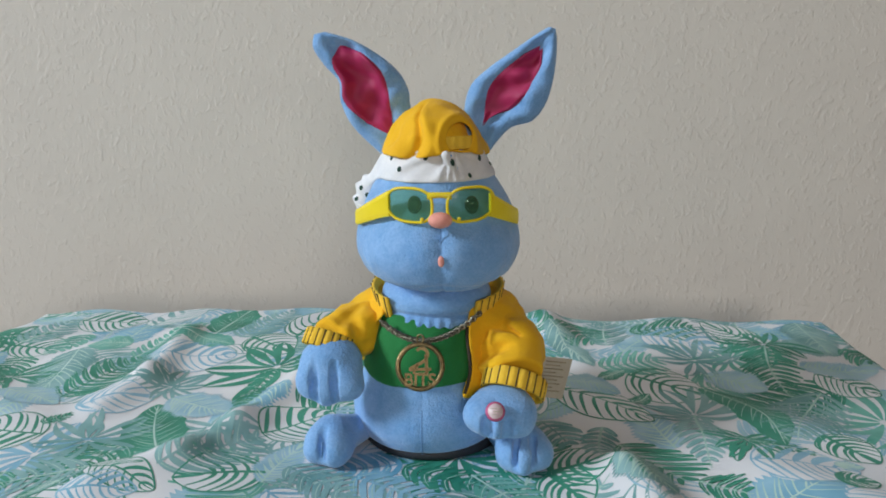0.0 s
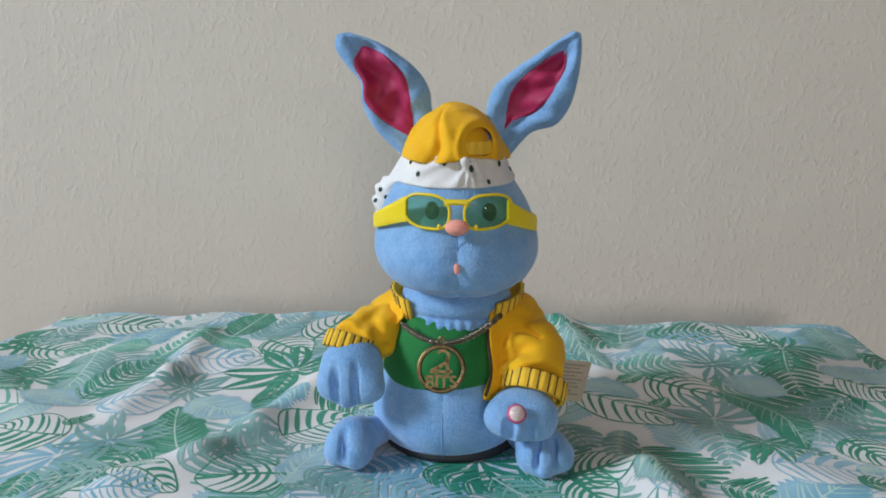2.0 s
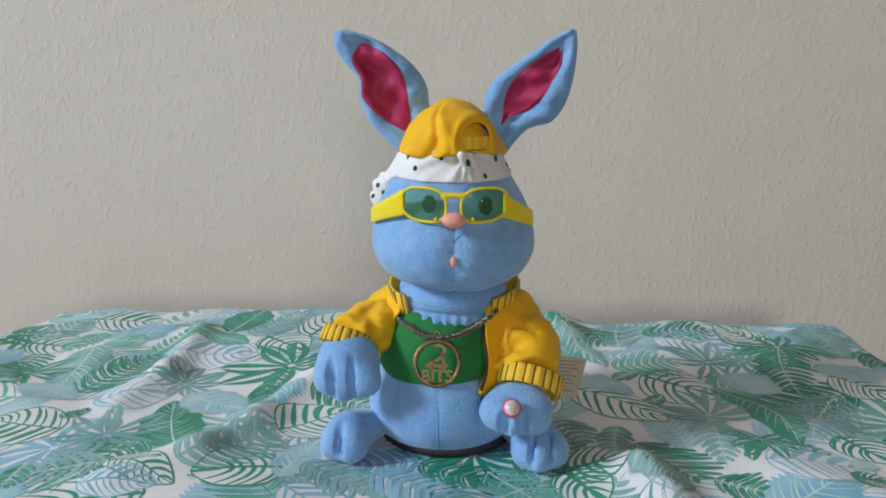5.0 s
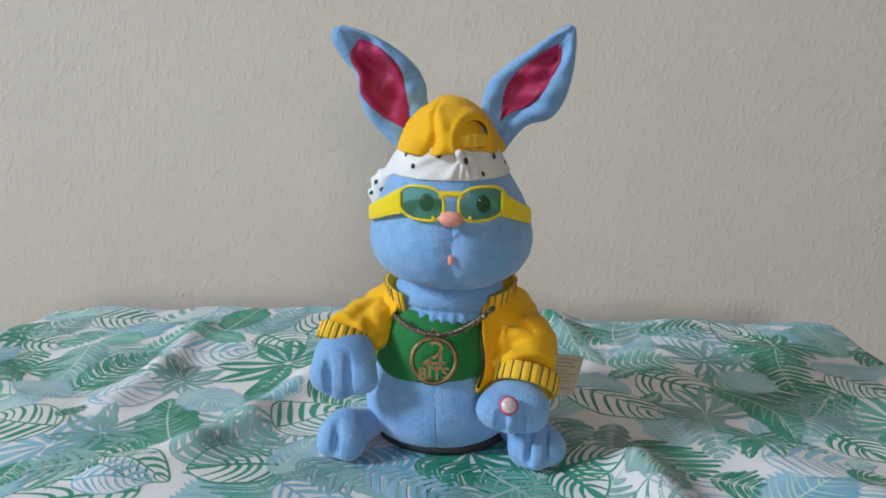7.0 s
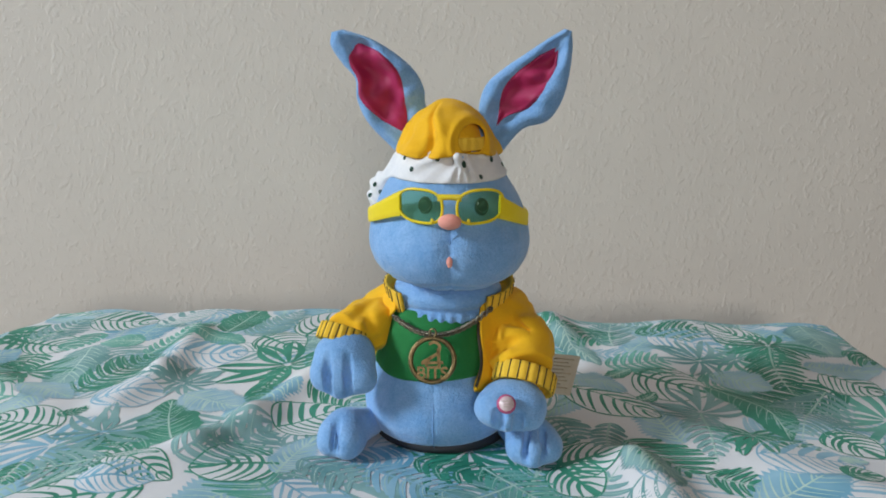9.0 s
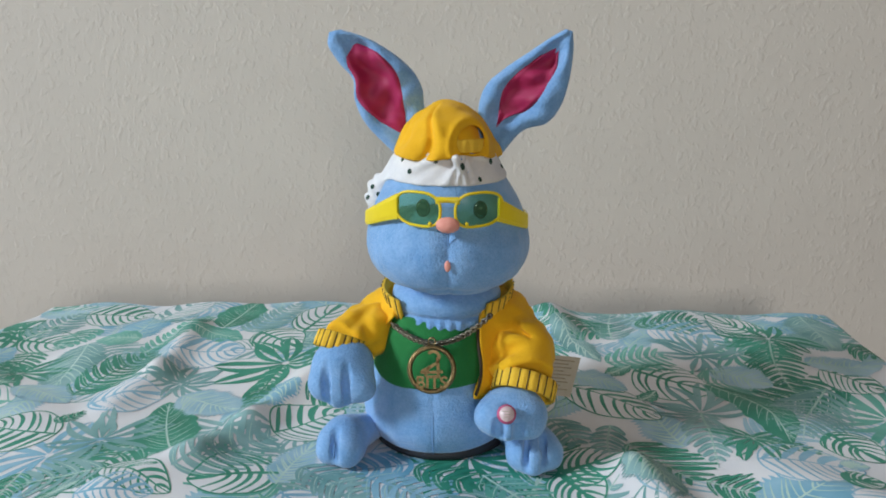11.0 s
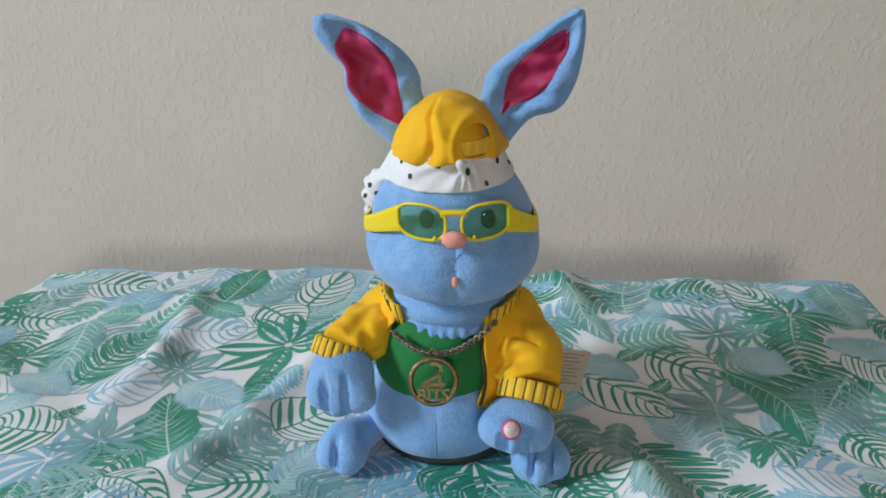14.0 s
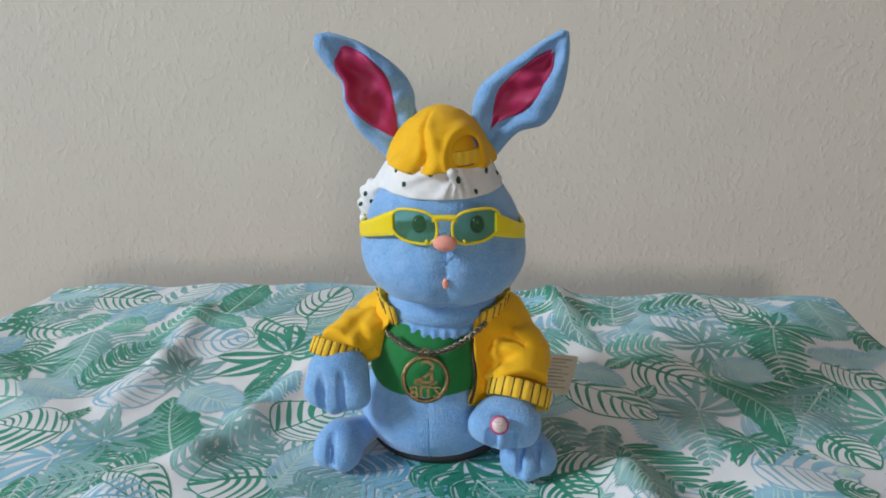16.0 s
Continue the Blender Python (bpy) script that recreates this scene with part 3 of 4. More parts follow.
def pale_ground_leaves():
    """The smaller leaves that fill the print between the large ones."""
    rnd = random.Random(11)
    styles = ("feather", "solid", "banded", "burst", "feather", "outline", "solid")
    tries = 0
    while len(CENTRES) < 298 and tries < 4000:
        tries += 1
        x, y = rnd.uniform(TX0 - 0.05, TX1 + 0.05), rnd.uniform(TY0, TY1 + 0.03)
        if min(math.hypot(x - c[0], y - c[1]) for c in CENTRES) < 0.035:
            continue
        a, far = rnd.uniform(0, 6.28), rnd.uniform(0.075, 0.125)
        style = rnd.choice(styles)
        dx, dy = far * math.cos(a) / 2, far * math.sin(a) / 2
        ink = rnd.choice(("sky", "sky", "teal", "mint", "blue", "teal", "green") if style != "solid" else ("sky", "sky", "teal", "blue"))
        if style == "burst":
            printed_leaf(style, ink, (x, y), (x + dx * 0.9, y + dy * 0.9), 0.02, True)
        else:
            printed_leaf(style, ink, (x - dx, y - dy), (x + dx, y + dy), far * rnd.uniform(0.26, 0.34), True)


pale_ground_leaves()


# ---- plush rabbit ----
rabbit = tagged(thing("plush_rabbit", (0.0, 0.0, TOP)), "light blue plush rabbit in yellow jacket, cap and sunglasses", "soft toy")
UP = np.array((0.0, 0.0, TOP))
NECK = (0.0, -0.01, 0.905)


def torso(q):
    d = smin(ell(q, (0.001, -0.012, 0.031), (0.074, 0.0810, 0.052)), ell(q, (0.003, -0.012, 0.092), (0.056, 0.068, 0.052)), 0.03)
    return smin(d, rod(q, (0.006, -0.012, 0.11), (0.009, -0.012, 0.155), 0.042, 0.040), 0.02)


def groove(d, x, at, wide, deep):
    return d + deep * np.exp(-((x - at) / wide) ** 2)


def body_field(p):
    q = p - UP
    d = torso(q)
    d = groove(d, q[..., 0] - 0.001, 0, 0.0011, np.where(q[..., 1] < -0.03, 0.0013, 0))
    d = groove(d, q[..., 2], 0.0165, 0.0011, 0.0010)
    d = d + 0.0007 * ripple(q, 90)
    return smax(d, 0.0075 - q[..., 2], 0.003)


def shirt_field(p):
    q = p - UP
    d = torso(q) - 0.0028 + 0.0006 * ripple(q, 130, 2)
    return smax(smax(d, 0.0695 + 0.002 * np.sin(q[..., 0] * 40) - q[..., 2], 0.002), q[..., 2] - 0.128, 0.003)


def neck_field(p):
    q = p - UP
    a = np.arctan2(q[..., 0] - 0.008, -(q[..., 1] + 0.012))
    d = ell(q, (0.008, -0.014, 0.137), (0.051, 0.055, 0.024))
    skirt = ell(q, (0.007, -0.016, 0.122), (0.048, 0.056, 0.014))
    pleat = 0.0009 * np.sin(a * 30 + 2.5 * np.sin(a * 5)) * np.clip((0.134 - q[..., 2]) / 0.008, 0, 1) * np.clip((q[..., 2] - 0.1145) / 0.006, 0, 1)
    d = smin(d, skirt + pleat, 0.008)
    d = groove(d, q[..., 2], 0.1295, 0.0018, 0.0016)
    return d + 0.0007 * ripple(q, 110, 1)


def base_ring():
    n, verts, faces = 48, [], []
    prof = ((0.0, 0.0), (0.066, 0.0), (0.0685, 0.001), (0.069, 0.005), (0.067, 0.010), (0.0, 0.010))
    for k in range(n):
        a = 2 * math.pi * k / n
        for r, z in prof:
            verts.append((0.004 + r * math.cos(a), -0.012 + 1.06 * r * math.sin(a), TOP + 0.0012 + z))
    m = len(prof)
    for k in range(n):
        j = (k + 1) % n
        faces += [(k * m + i, j * m + i, j * m + i + 1, k * m + i + 1) for i in range(m - 1)]
    return verts, faces


part("body", soft(body_field, (-0.09, -0.105, TOP), (0.092, 0.08, TOP + 0.16), 0.0022), PLUSH, rabbit)
part("shirt", soft(shirt_field, (-0.08, -0.1, TOP + 0.06), (0.085, 0.075, TOP + 0.135), 0.002), GREEN, rabbit, "green jersey shirt")
part("neck_ruffle", soft(neck_field, (-0.055, -0.085, TOP + 0.1), (0.07, 0.055, TOP + 0.166), 0.0016), PLUSH, rabbit)
part("base", base_ring(), BASE, rabbit, "black plastic base")
part("belly_seam", tube([(0.001, -0.012 - 0.0806 * math.cos(a), TOP + 0.031 + 0.052 * math.sin(a)) for a in np.linspace(-0.45, 0.45, 16)], 0.0006, 5), THREAD, rabbit)


# paws and feet
def paw(name, field, lo, hi, label=""):
    return part(name, soft(lambda p: field(p - UP), (lo[0], lo[1], lo[2] + TOP), (hi[0], hi[1], hi[2] + TOP), 0.0015), PLUSH, rabbit, label)


def cut(d, q, a, b, r, k=0.004):
    """Presses a stitched crease from a to b into a paw."""
    return smax(d, -rod(q, a, b, r, r), k)


def left_paw(q):
    q = q - np.array((0.0, 0.0, 0.004))
    d = smin(ell(q, (-0.079, -0.078, 0.084), (0.0275, 0.021, 0.026)), ell(q, (-0.096, -0.088, 0.071), (0.0125, 0.0125, 0.014)), 0.012)
    d = smin(d, ell(q, (-0.081, -0.094, 0.067), (0.0115, 0.011, 0.014)), 0.009)
    d = smin(d, ell(q, (-0.062, -0.092, 0.071), (0.0145, 0.013, 0.0135)), 0.010)
    d = cut(d, q, (-0.0910, -0.0985, 0.096), (-0.0890, -0.1010, 0.054), 0.0040, 0.002)
    d = cut(d, q, (-0.0725, -0.0990, 0.098), (-0.0715, -0.1025, 0.052), 0.0040, 0.002)
    return d + 0.0006 * ripple(q, 150, 3)


def right_paw(q):
    q = q + np.array((0.0, 0.0, 0.003))
    d = ell(q, (0.070, -0.093, 0.061), (0.0285, 0.0235, 0.021))
    d = smin(d, ell(q, (0.051, -0.104, 0.060), (0.013, 0.0125, 0.014)), 0.010)
    d = smin(d, ell(q, (0.066, -0.110, 0.055), (0.013, 0.012, 0.0125)), 0.009)
    d = smin(d, ell(q, (0.083, -0.103, 0.056), (0.0145, 0.013, 0.0145)), 0.010)
    d = cut(d, q, (0.0588, -0.1190, 0.061), (0.0575, -0.1165, 0.036), 0.0056, 0.002)
    d = cut(d, q, (0.0748, -0.1200, 0.060), (0.0740, -0.1160, 0.035), 0.0052, 0.002)
    return d + 0.0006 * ripple(q, 150, 4)


def left_foot(q):
    d = rod(q, (-0.058, -0.045, 0.014), (-0.079, -0.080, 0.0200), 0.012, 0.0200)
    d = smin(d, ell(q, (-0.0915, -0.091, 0.0165), (0.0125, 0.0165, 0.0155)), 0.010)
    d = smin(d, ell(q, (-0.0735, -0.096, 0.0165), (0.0135, 0.0165, 0.0155)), 0.010)
    d = cut(d, q, (-0.084, -0.096, 0.036), (-0.0835, -0.113, 0.010), 0.0034, 0.003)
    return smax(d + 0.0006 * ripple(q, 150, 5), 0.0012 - q[..., 2], 0.003)


def right_foot(q):
    d = rod(q, (0.066, -0.045, 0.014), (0.089, -0.080, 0.0190), 0.012, 0.0200)
    d = smin(d, ell(q, (0.077, -0.090, 0.0165), (0.012, 0.0165, 0.0155)), 0.009)
    d = smin(d, ell(q, (0.089, -0.098, 0.0155), (0.0115, 0.0150, 0.0145)), 0.008)
    d = smin(d, ell(q, (0.1025, -0.090, 0.0165), (0.0125, 0.0150, 0.0150)), 0.009)
    d = cut(d, q, (0.083, -0.093, 0.036), (0.0825, -0.114, 0.008), 0.0034, 0.003)
    d = cut(d, q, (0.0960, -0.091, 0.036), (0.0970, -0.112, 0.008), 0.0034, 0.003)
    return smax(d + 0.0006 * ripple(q, 150, 6), 0.0012 - q[..., 2], 0.003)


paw("paw", left_paw, (-0.115, -0.115, 0.045), (-0.04, -0.05, 0.122))
paw("paw", right_paw, (0.034, -0.13, 0.034), (0.104, -0.06, 0.09), "right paw with a round press button")
paw("foot", left_foot, (-0.112, -0.12, -0.002), (-0.036, -0.028, 0.046))
paw("foot", right_foot, (0.046, -0.12, -0.002), (0.122, -0.028, 0.046))
part("toe_stitch", tube([(-0.0838, -0.1035, TOP + 0.027), (-0.084, -0.1072, TOP + 0.021), (-0.0838, -0.1085, TOP + 0.015)], 0.0008, 6), THREAD, rabbit)

# press button on the paw
facing = pose(0.0645, -0.1205, TOP + 0.0685, 58, 0, 5)


def disc(r, depth, seg=32):
    bm = bmesh.new()
    bmesh.ops.create_cone(bm, cap_ends=True, segments=seg, radius1=r, radius2=r * 0.93, depth=depth)
    bm.transform(facing)
    return bm


button = part("button_ring", disc(0.0081, 0.0030), RING, rabbit, "magenta scalloped button ring")
part("button_face", disc(0.0066, 0.0044), BUTTON, rabbit, "white round press button")
for k, (bx, by, bw) in enumerate(((-0.001, 0.002, 0.0032), (0.0008, -0.0005, 0.0028), (-0.0005, -0.0026, 0.002))):
    bm = box((bx - bw, by - 0.00025, 0.0021), (bx + bw * 0.7, by + 0.00025, 0.0024))
    bm.transform(facing)
    part("button_print", bm, INK, rabbit, smooth=False)


# jacket
def jacket_field(p):
    q = p - UP
    d = torso(q) - 0.0075
    d = smin(d, ell(q, (-0.048, -0.008, 0.108), (0.032, 0.038, 0.027)), 0.015)
    d = smin(d, ell(q, (0.058, -0.010, 0.106), (0.034, 0.042, 0.034)), 0.015)
    d = d + 0.0026 * ripple(q, 85, 7) + 0.0010 * ripple(q, 190, 3)
    x, z = q[..., 0], q[..., 2]
    left = -0.0355 - 0.0350 * np.clip((0.127 - z) / 0.045, 0, 2.2)
    right = 0.0420 - 0.0050 * np.clip((0.125 - z) / 0.065, 0, 2) + 0.003 * np.sin(z * 90)
    gap = np.maximum(left - x, x - right)
    d = np.where(q[..., 1] < 0.0, smax(d, -gap, 0.004), d)
    return smax(smax(d, 0.060 - z, 0.004), z - 0.138, 0.006)


def sleeve(name, a, mid, b, ra, rm, rb, seed, lo, hi, creases):
    def field(p):
        q = p - UP
        d = smin(rod(q, a, mid, ra, rm), rod(q, mid, b, rm, rb), 0.012)
        b_ = np.array(b)
        d = d + 0.0034 * ripple(q, 92, seed) + 0.0017 * ripple(q, 210, seed + 2)
        for ca, cb, cr in creases:
            d = smax(d, -rod(q, ca, cb, cr, cr * 0.4), 0.007)
        end = (q - b_) @ ((b_ - np.array(mid)) / np.linalg.norm(b_ - np.array(mid)))
        return smax(d, end, 0.004)
    return part(name, soft(field, (lo[0], lo[1], lo[2] + TOP), (hi[0], hi[1], hi[2] + TOP), 0.0017), YELLOW, rabbit, "yellow felt jacket sleeve")


part("jacket", soft(jacket_field, (-0.095, -0.11, TOP + 0.05), (0.105, 0.085, TOP + 0.15), 0.0018), YELLOW, rabbit, "open yellow felt jacket")
sleeve("sleeve", (-0.046, -0.010, 0.110), (-0.067, -0.040, 0.107), (-0.0815, -0.066, 0.105), 0.025, 0.0230, 0.0205, 1.0, (-0.112, -0.105, 0.07), (-0.012, 0.028, 0.155),
       (((-0.052, -0.072, 0.106), (-0.064, -0.058, 0.128), 0.0055), ((-0.050, -0.062, 0.098), (-0.066, -0.080, 0.104), 0.005), ((-0.072, -0.070, 0.124), (-0.060, -0.040, 0.132), 0.004)))
sleeve("sleeve", (0.058, -0.012, 0.107), (0.0735, -0.040, 0.092), (0.0810, -0.072, 0.075), 0.031, 0.0305, 0.0270, 2.5, (0.02, -0.115, 0.045), (0.118, 0.03, 0.15),
       (((0.050, -0.066, 0.094), (0.076, -0.074, 0.110), 0.0062), ((0.050, -0.080, 0.082), (0.068, -0.090, 0.088), 0.0050), ((0.060, -0.050, 0.122), (0.084, -0.060, 0.112), 0.0045), ((0.052, -0.058, 0.112), (0.060, -0.080, 0.098), 0.004)))
part("jacket_trim", tube([(0.0425 - 0.0050 * t + 0.003 * math.sin((0.125 - 0.062 * t) * 90), -0.0685 - 0.0245 * math.sin(t * 1.45), TOP + 0.125 - 0.062 * t) for t in np.linspace(0.04, 0.88, 14)], 0.0015, 6), STRIPE, rabbit, "black jacket edging")


def knit_band(name, centre, axis, side, radii, height, arc, count, flare, label, droop=None):
    """A ribbed band round an axis with dark stripes; each stripe is a part of the band."""
    ax = Vector(axis).normalized()
    e1 = (Vector(side) - ax * ax.dot(Vector(side))).normalized()
    e2 = ax.cross(e1)
    c = Vector(centre)
    n = count * 6

    def at(a, h, out=0.0):
        rib = 0.0006 * math.cos(a * count * 2 * math.pi / (arc[1] - arc[0]) * 1.0)
        f = 1 + flare * h / height
        p = c + e1 * math.cos(a) * (radii[0] * f + rib + out) + e2 * math.sin(a) * (radii[1] * f + rib + out) + ax * h
        if droop:
            p = p + Vector(droop(a, h / height))
        return p

    verts, faces = [], []
    prof = ((-0.0022, 0.0), (0.0, -0.0006), (0.0012, 0.0008), (0.0014, height * 0.5), (0.0011, height - 0.0008), (0.0, height), (-0.0024, height - 0.0004), (-0.0028, height * 0.5))
    m = len(prof)
    for i in range(n + 1):
        a = arc[0] + (arc[1] - arc[0]) * i / n
        verts += [at(a, h, o) for o, h in prof]
    for i in range(n):
        for k in range(m):
            j = (k + 1) % m
            faces.append((i * m + k, (i + 1) * m + k, (i + 1) * m + j, i * m + j))
    if abs(arc[1] - arc[0]) < 6.2:
        faces += [tuple(range(m)), tuple(n * m + k for k in range(m))[::-1]]
    band = part(name, (verts, faces), YELLOW_RIB, rabbit, label)
    for i in range(count):
        a = arc[0] + (arc[1] - arc[0]) * (i + 0.5) / count
        part("stripe", tube([at(a + 0.02 * math.sin(i * 2.7), h * height, 0.0013) for h in (0.0, 0.25, 0.5, 0.75, 1.0)], 0.00068, 5), STRIPE, band)
    return band


knit_band("cuff", (-0.0815, -0.0625, TOP + 0.1105), (-0.25, -0.46, -0.85), (1, 0, -0.30), (0.0213, 0.0205), 0.0150, (0, 2 * math.pi), 20, 0.03, "yellow knit cuff with dark stripes")
knit_band("cuff", (0.0820, -0.0700, TOP + 0.0785), (-0.20, -0.62, -0.75), (0.88, 0.0, -0.42), (0.0268, 0.0240), 0.0165, (0, 2 * math.pi), 20, 0.0, "yellow knit cuff with dark stripes")
knit_band("collar", (0.009, -0.008, TOP + 0.1225), (0, 0, 1), (0, 1, 0), (0.060, 0.0555), 0.0245, (-2.46, 2.40), 32, 0.10, "yellow knit stand-up collar with dark stripes",
          lambda a, h: (0.0, -0.002 * h, 0.0035 * math.cos(a) - 0.001))


# tag behind the arm
def tag_mesh():
    u, v = np.meshgrid(np.linspace(0, 1, 9), np.linspace(0, 1, 9), indexing="ij")
    tl, tr, bl, br = (np.array(c) for c in ((0.100, 0.020, 0.811), (0.1405, 0.022, 0.8085), (0.092, 0.010, 0.772), (0.1305, 0.012, 0.7700)))
    p = tl + (tr - tl) * u[..., None] + (bl - tl) * v[..., None] + (br - bl - tr + tl) * (u * v)[..., None]
    p[..., 1] += 0.003 * np.sin(u * 3)
    return p.reshape(-1, 3)


tv = tag_mesh()
front, back = grid_faces(9, 9), grid_faces(9, 9, 81)[:, ::-1]
tag = part("care_tag", (np.concatenate([tv, tv + (0, 0.0006, 0)]), np.concatenate([front, back])), TAG, rabbit, "cream printed care tag")
for k in range(9):
    a, b = tv[9 * 1 + 0], tv[9 * 1 + 8]
    t = 0.10 + 0.09 * k
    o = tv[9 * 3 + 0] + (tv[9 * 3 + 8] - tv[9 * 3 + 0]) * t
    e = tv[9 * 7 + 0] + (tv[9 * 7 + 8] - tv[9 * 7 + 0]) * t
    e = o + (e - o) * (1.0, 0.75, 0.92, 0.6)[k % 4]
    part("text_bar", tube([o + (0, -0.0004, 0), (o + e) / 2 + (0, -0.0006, 0), e + (0, -0.0004, 0)], 0.0006, 4), INK, tag)


# chain and medallion
def chain_at(t):
    x = -0.036 + 0.086 * t
    s = (t - 0.44) / 0.5
    z = TOP + 0.1145 + 0.0145 * min(abs(s), 1.15) ** 1.9
    y = -0.0850 + 0.020 * s * s
    return Vector((x, y, z))


necklace = part("necklace", tube([chain_at(t) + Vector((0, 0.0012, 0)) for t in np.linspace(0, 1, 30)], 0.0005, 5), STEEL, rabbit, "dull metal curb chain")
ring_v, ring_f = tube([(0.0026 * math.cos(a), 0.0020 * math.sin(a), 0) for a in np.linspace(0, 2 * math.pi, 11)[:-1]], 0.0010, 5, True)
link_mesh = bpy.data.meshes.new("chain_link")
link_mesh.from_pydata(ring_v, [], ring_f)
link_mesh.materials.append(STEEL)
link_mesh.polygons.foreach_set("use_smooth", [True] * len(link_mesh.polygons))
for i in range(38):
    p = chain_at((i + 0.5) / 38)
    d = chain_at((i + 0.6) / 38) - chain_at((i + 0.4) / 38)
    ob = link("chain_link", link_mesh, necklace, p)
    ob.rotation_euler = (Matrix.Rotation(-math.atan2(d.z, d.x), 4, "Y") @ Matrix.Rotation(radians(55 if i % 2 else -35), 4, "X")).to_euler()

MED = pose(0.0010, -0.0992, TOP + 0.0968, 72, 0, 3) @ Matrix.Diagonal((1.18, 1.18, 1.0, 1.0))


def medal_piece(bm_or_pts, name="medallion", label="", parent=rabbit):
    ob = part(name, bm_or_pts, BRASS, parent, label)
    return ob


def on_medal(pts):
    return [MED @ Vector((x, y, z)) for x, y, z in pts]


def medal_ring():
    n, verts, faces = 56, [], []
    prof = ((0.0140, -0.0010), (0.0172, -0.0010), (0.0176, 0.0), (0.0172, 0.0013), (0.0158, 0.0018), (0.0144, 0.0013))
    for k in range(n):
        a = 2 * math.pi * k / n
        verts += on_medal([(r * math.cos(a), r * math.sin(a), z) for r, z in prof])
    m = len(prof)
    for k in range(n):
        j = (k + 1) % n
        faces += [(k * m + i, j * m + i, j * m + (i + 1) % m, k * m + (i + 1) % m) for i in range(m)]
    return verts, faces


medallion = medal_piece(medal_ring(), "medallion", "aged brass ring medallion with cut-out letters")


def flat_stroke(pts, wide):
    """A raised flat bar along points in the medallion's plane."""
    pts = np.array(pts, dtype=float)
    d = np.gradient(pts, axis=0)
    d /= np.linalg.norm(d, axis=1, keepdims=True)
    nrm = np.stack([-d[:, 1], d[:, 0]], 1) * wide
    verts, faces = [], []
    for p, q in zip(pts, nrm):
        for sx, z in ((-1, -0.0008), (1, -0.0008), (1, 0.0012), (-1, 0.0012)):
            verts.append(MED @ Vector((p[0] + sx * q[0], p[1] + sx * q[1], z)))
    k = len(pts)
    for i in range(k - 1):
        faces += [(i * 4 + a, i * 4 + (a + 1) % 4, i * 4 + 4 + (a + 1) % 4, i * 4 + 4 + a) for a in range(4)]
    faces += [(3, 2, 1, 0), tuple((k - 1) * 4 + a for a in range(4))]
    return verts, faces


arc2 = [(0.0010 + 0.0042 * math.cos(a), 0.0088 + 0.0042 * math.sin(a)) for a in np.linspace(2.5, -0.5, 12)]
part("numeral", flat_stroke(arc2 + [(0.0035, 0.0045), (-0.0020, 0.0012), (-0.0065, -0.0012), (-0.0075, -0.0022)], 0.0011), BRASS, medallion, smooth=False)
part("numeral", flat_stroke([(-0.0080, -0.0022), (0.0, -0.0020), (0.0078, -0.0016)], 0.0010), BRASS, medallion, smooth=False)
part("numeral", flat_stroke([(0.0042, 0.0085), (0.0046, 0.0), (0.0050, -0.0055)], 0.0011), BRASS, medallion, smooth=False)
part("numeral", flat_stroke([(-0.0046, -0.0050), (-0.0030, -0.0010), (-0.0015, 0.0025)], 0.0009), BRASS, medallion, smooth=False)
part("numeral", flat_stroke([(-0.0040, -0.0050), (0.0005, -0.0050), (0.0055, -0.0048)], 0.0008), BRASS, medallion, smooth=False)


def lettering(text, size, m, mat, parent):
    c = bpy.data.curves.new("lettering", "FONT")
    c.body, c.size, c.extrude, c.align_x, c.offset = text, size, 0.0010, "CENTER", 0.00025
    tmp = new("tmp_text", c)
    bpy.context.view_layer.update()
    me = bpy.data.meshes.new_from_object(tmp.evaluated_get(bpy.context.evaluated_depsgraph_get()))
    bpy.data.objects.remove(tmp)
    me.transform(m)
    me.transform(Matrix.Translation(-ORIGIN[parent]))
    me.materials.clear()
    me.materials.append(mat)
    return link("lettering", me, parent, ORIGIN[parent])


lettering("BITS", 0.0122, MED @ pose(0.0, -0.0132, 0.0008), BRASS, medallion)
bail = [(0.0025 * math.cos(a), 0.0195 + 0.0030 * math.sin(a), 0.0012 * math.cos(a)) for a in np.linspace(0, 2 * math.pi, 13)[:-1]]
part("bail", tube(on_medal(bail), 0.0009, 6, True), BRASS, medallion)


# head, which nods and turns on the neck
def skull(q):
    d = smin(ell(q, (0.0095, -0.022, 0.187), (0.0735, 0.074, 0.047)), ell(q, (0.0078, -0.014, 0.222), (0.0505, 0.0570, 0.085)), 0.018)
    d = smin(d, ell(q, (0.0095, -0.016, 0.206), (0.0690, 0.068, 0.058)), 0.012)
    d = smin(d, ell(q, (0.0145, -0.050, 0.187), (0.056, 0.050, 0.036)), 0.022)
    return smax(d, 0.1475 - q[..., 2], 0.014)


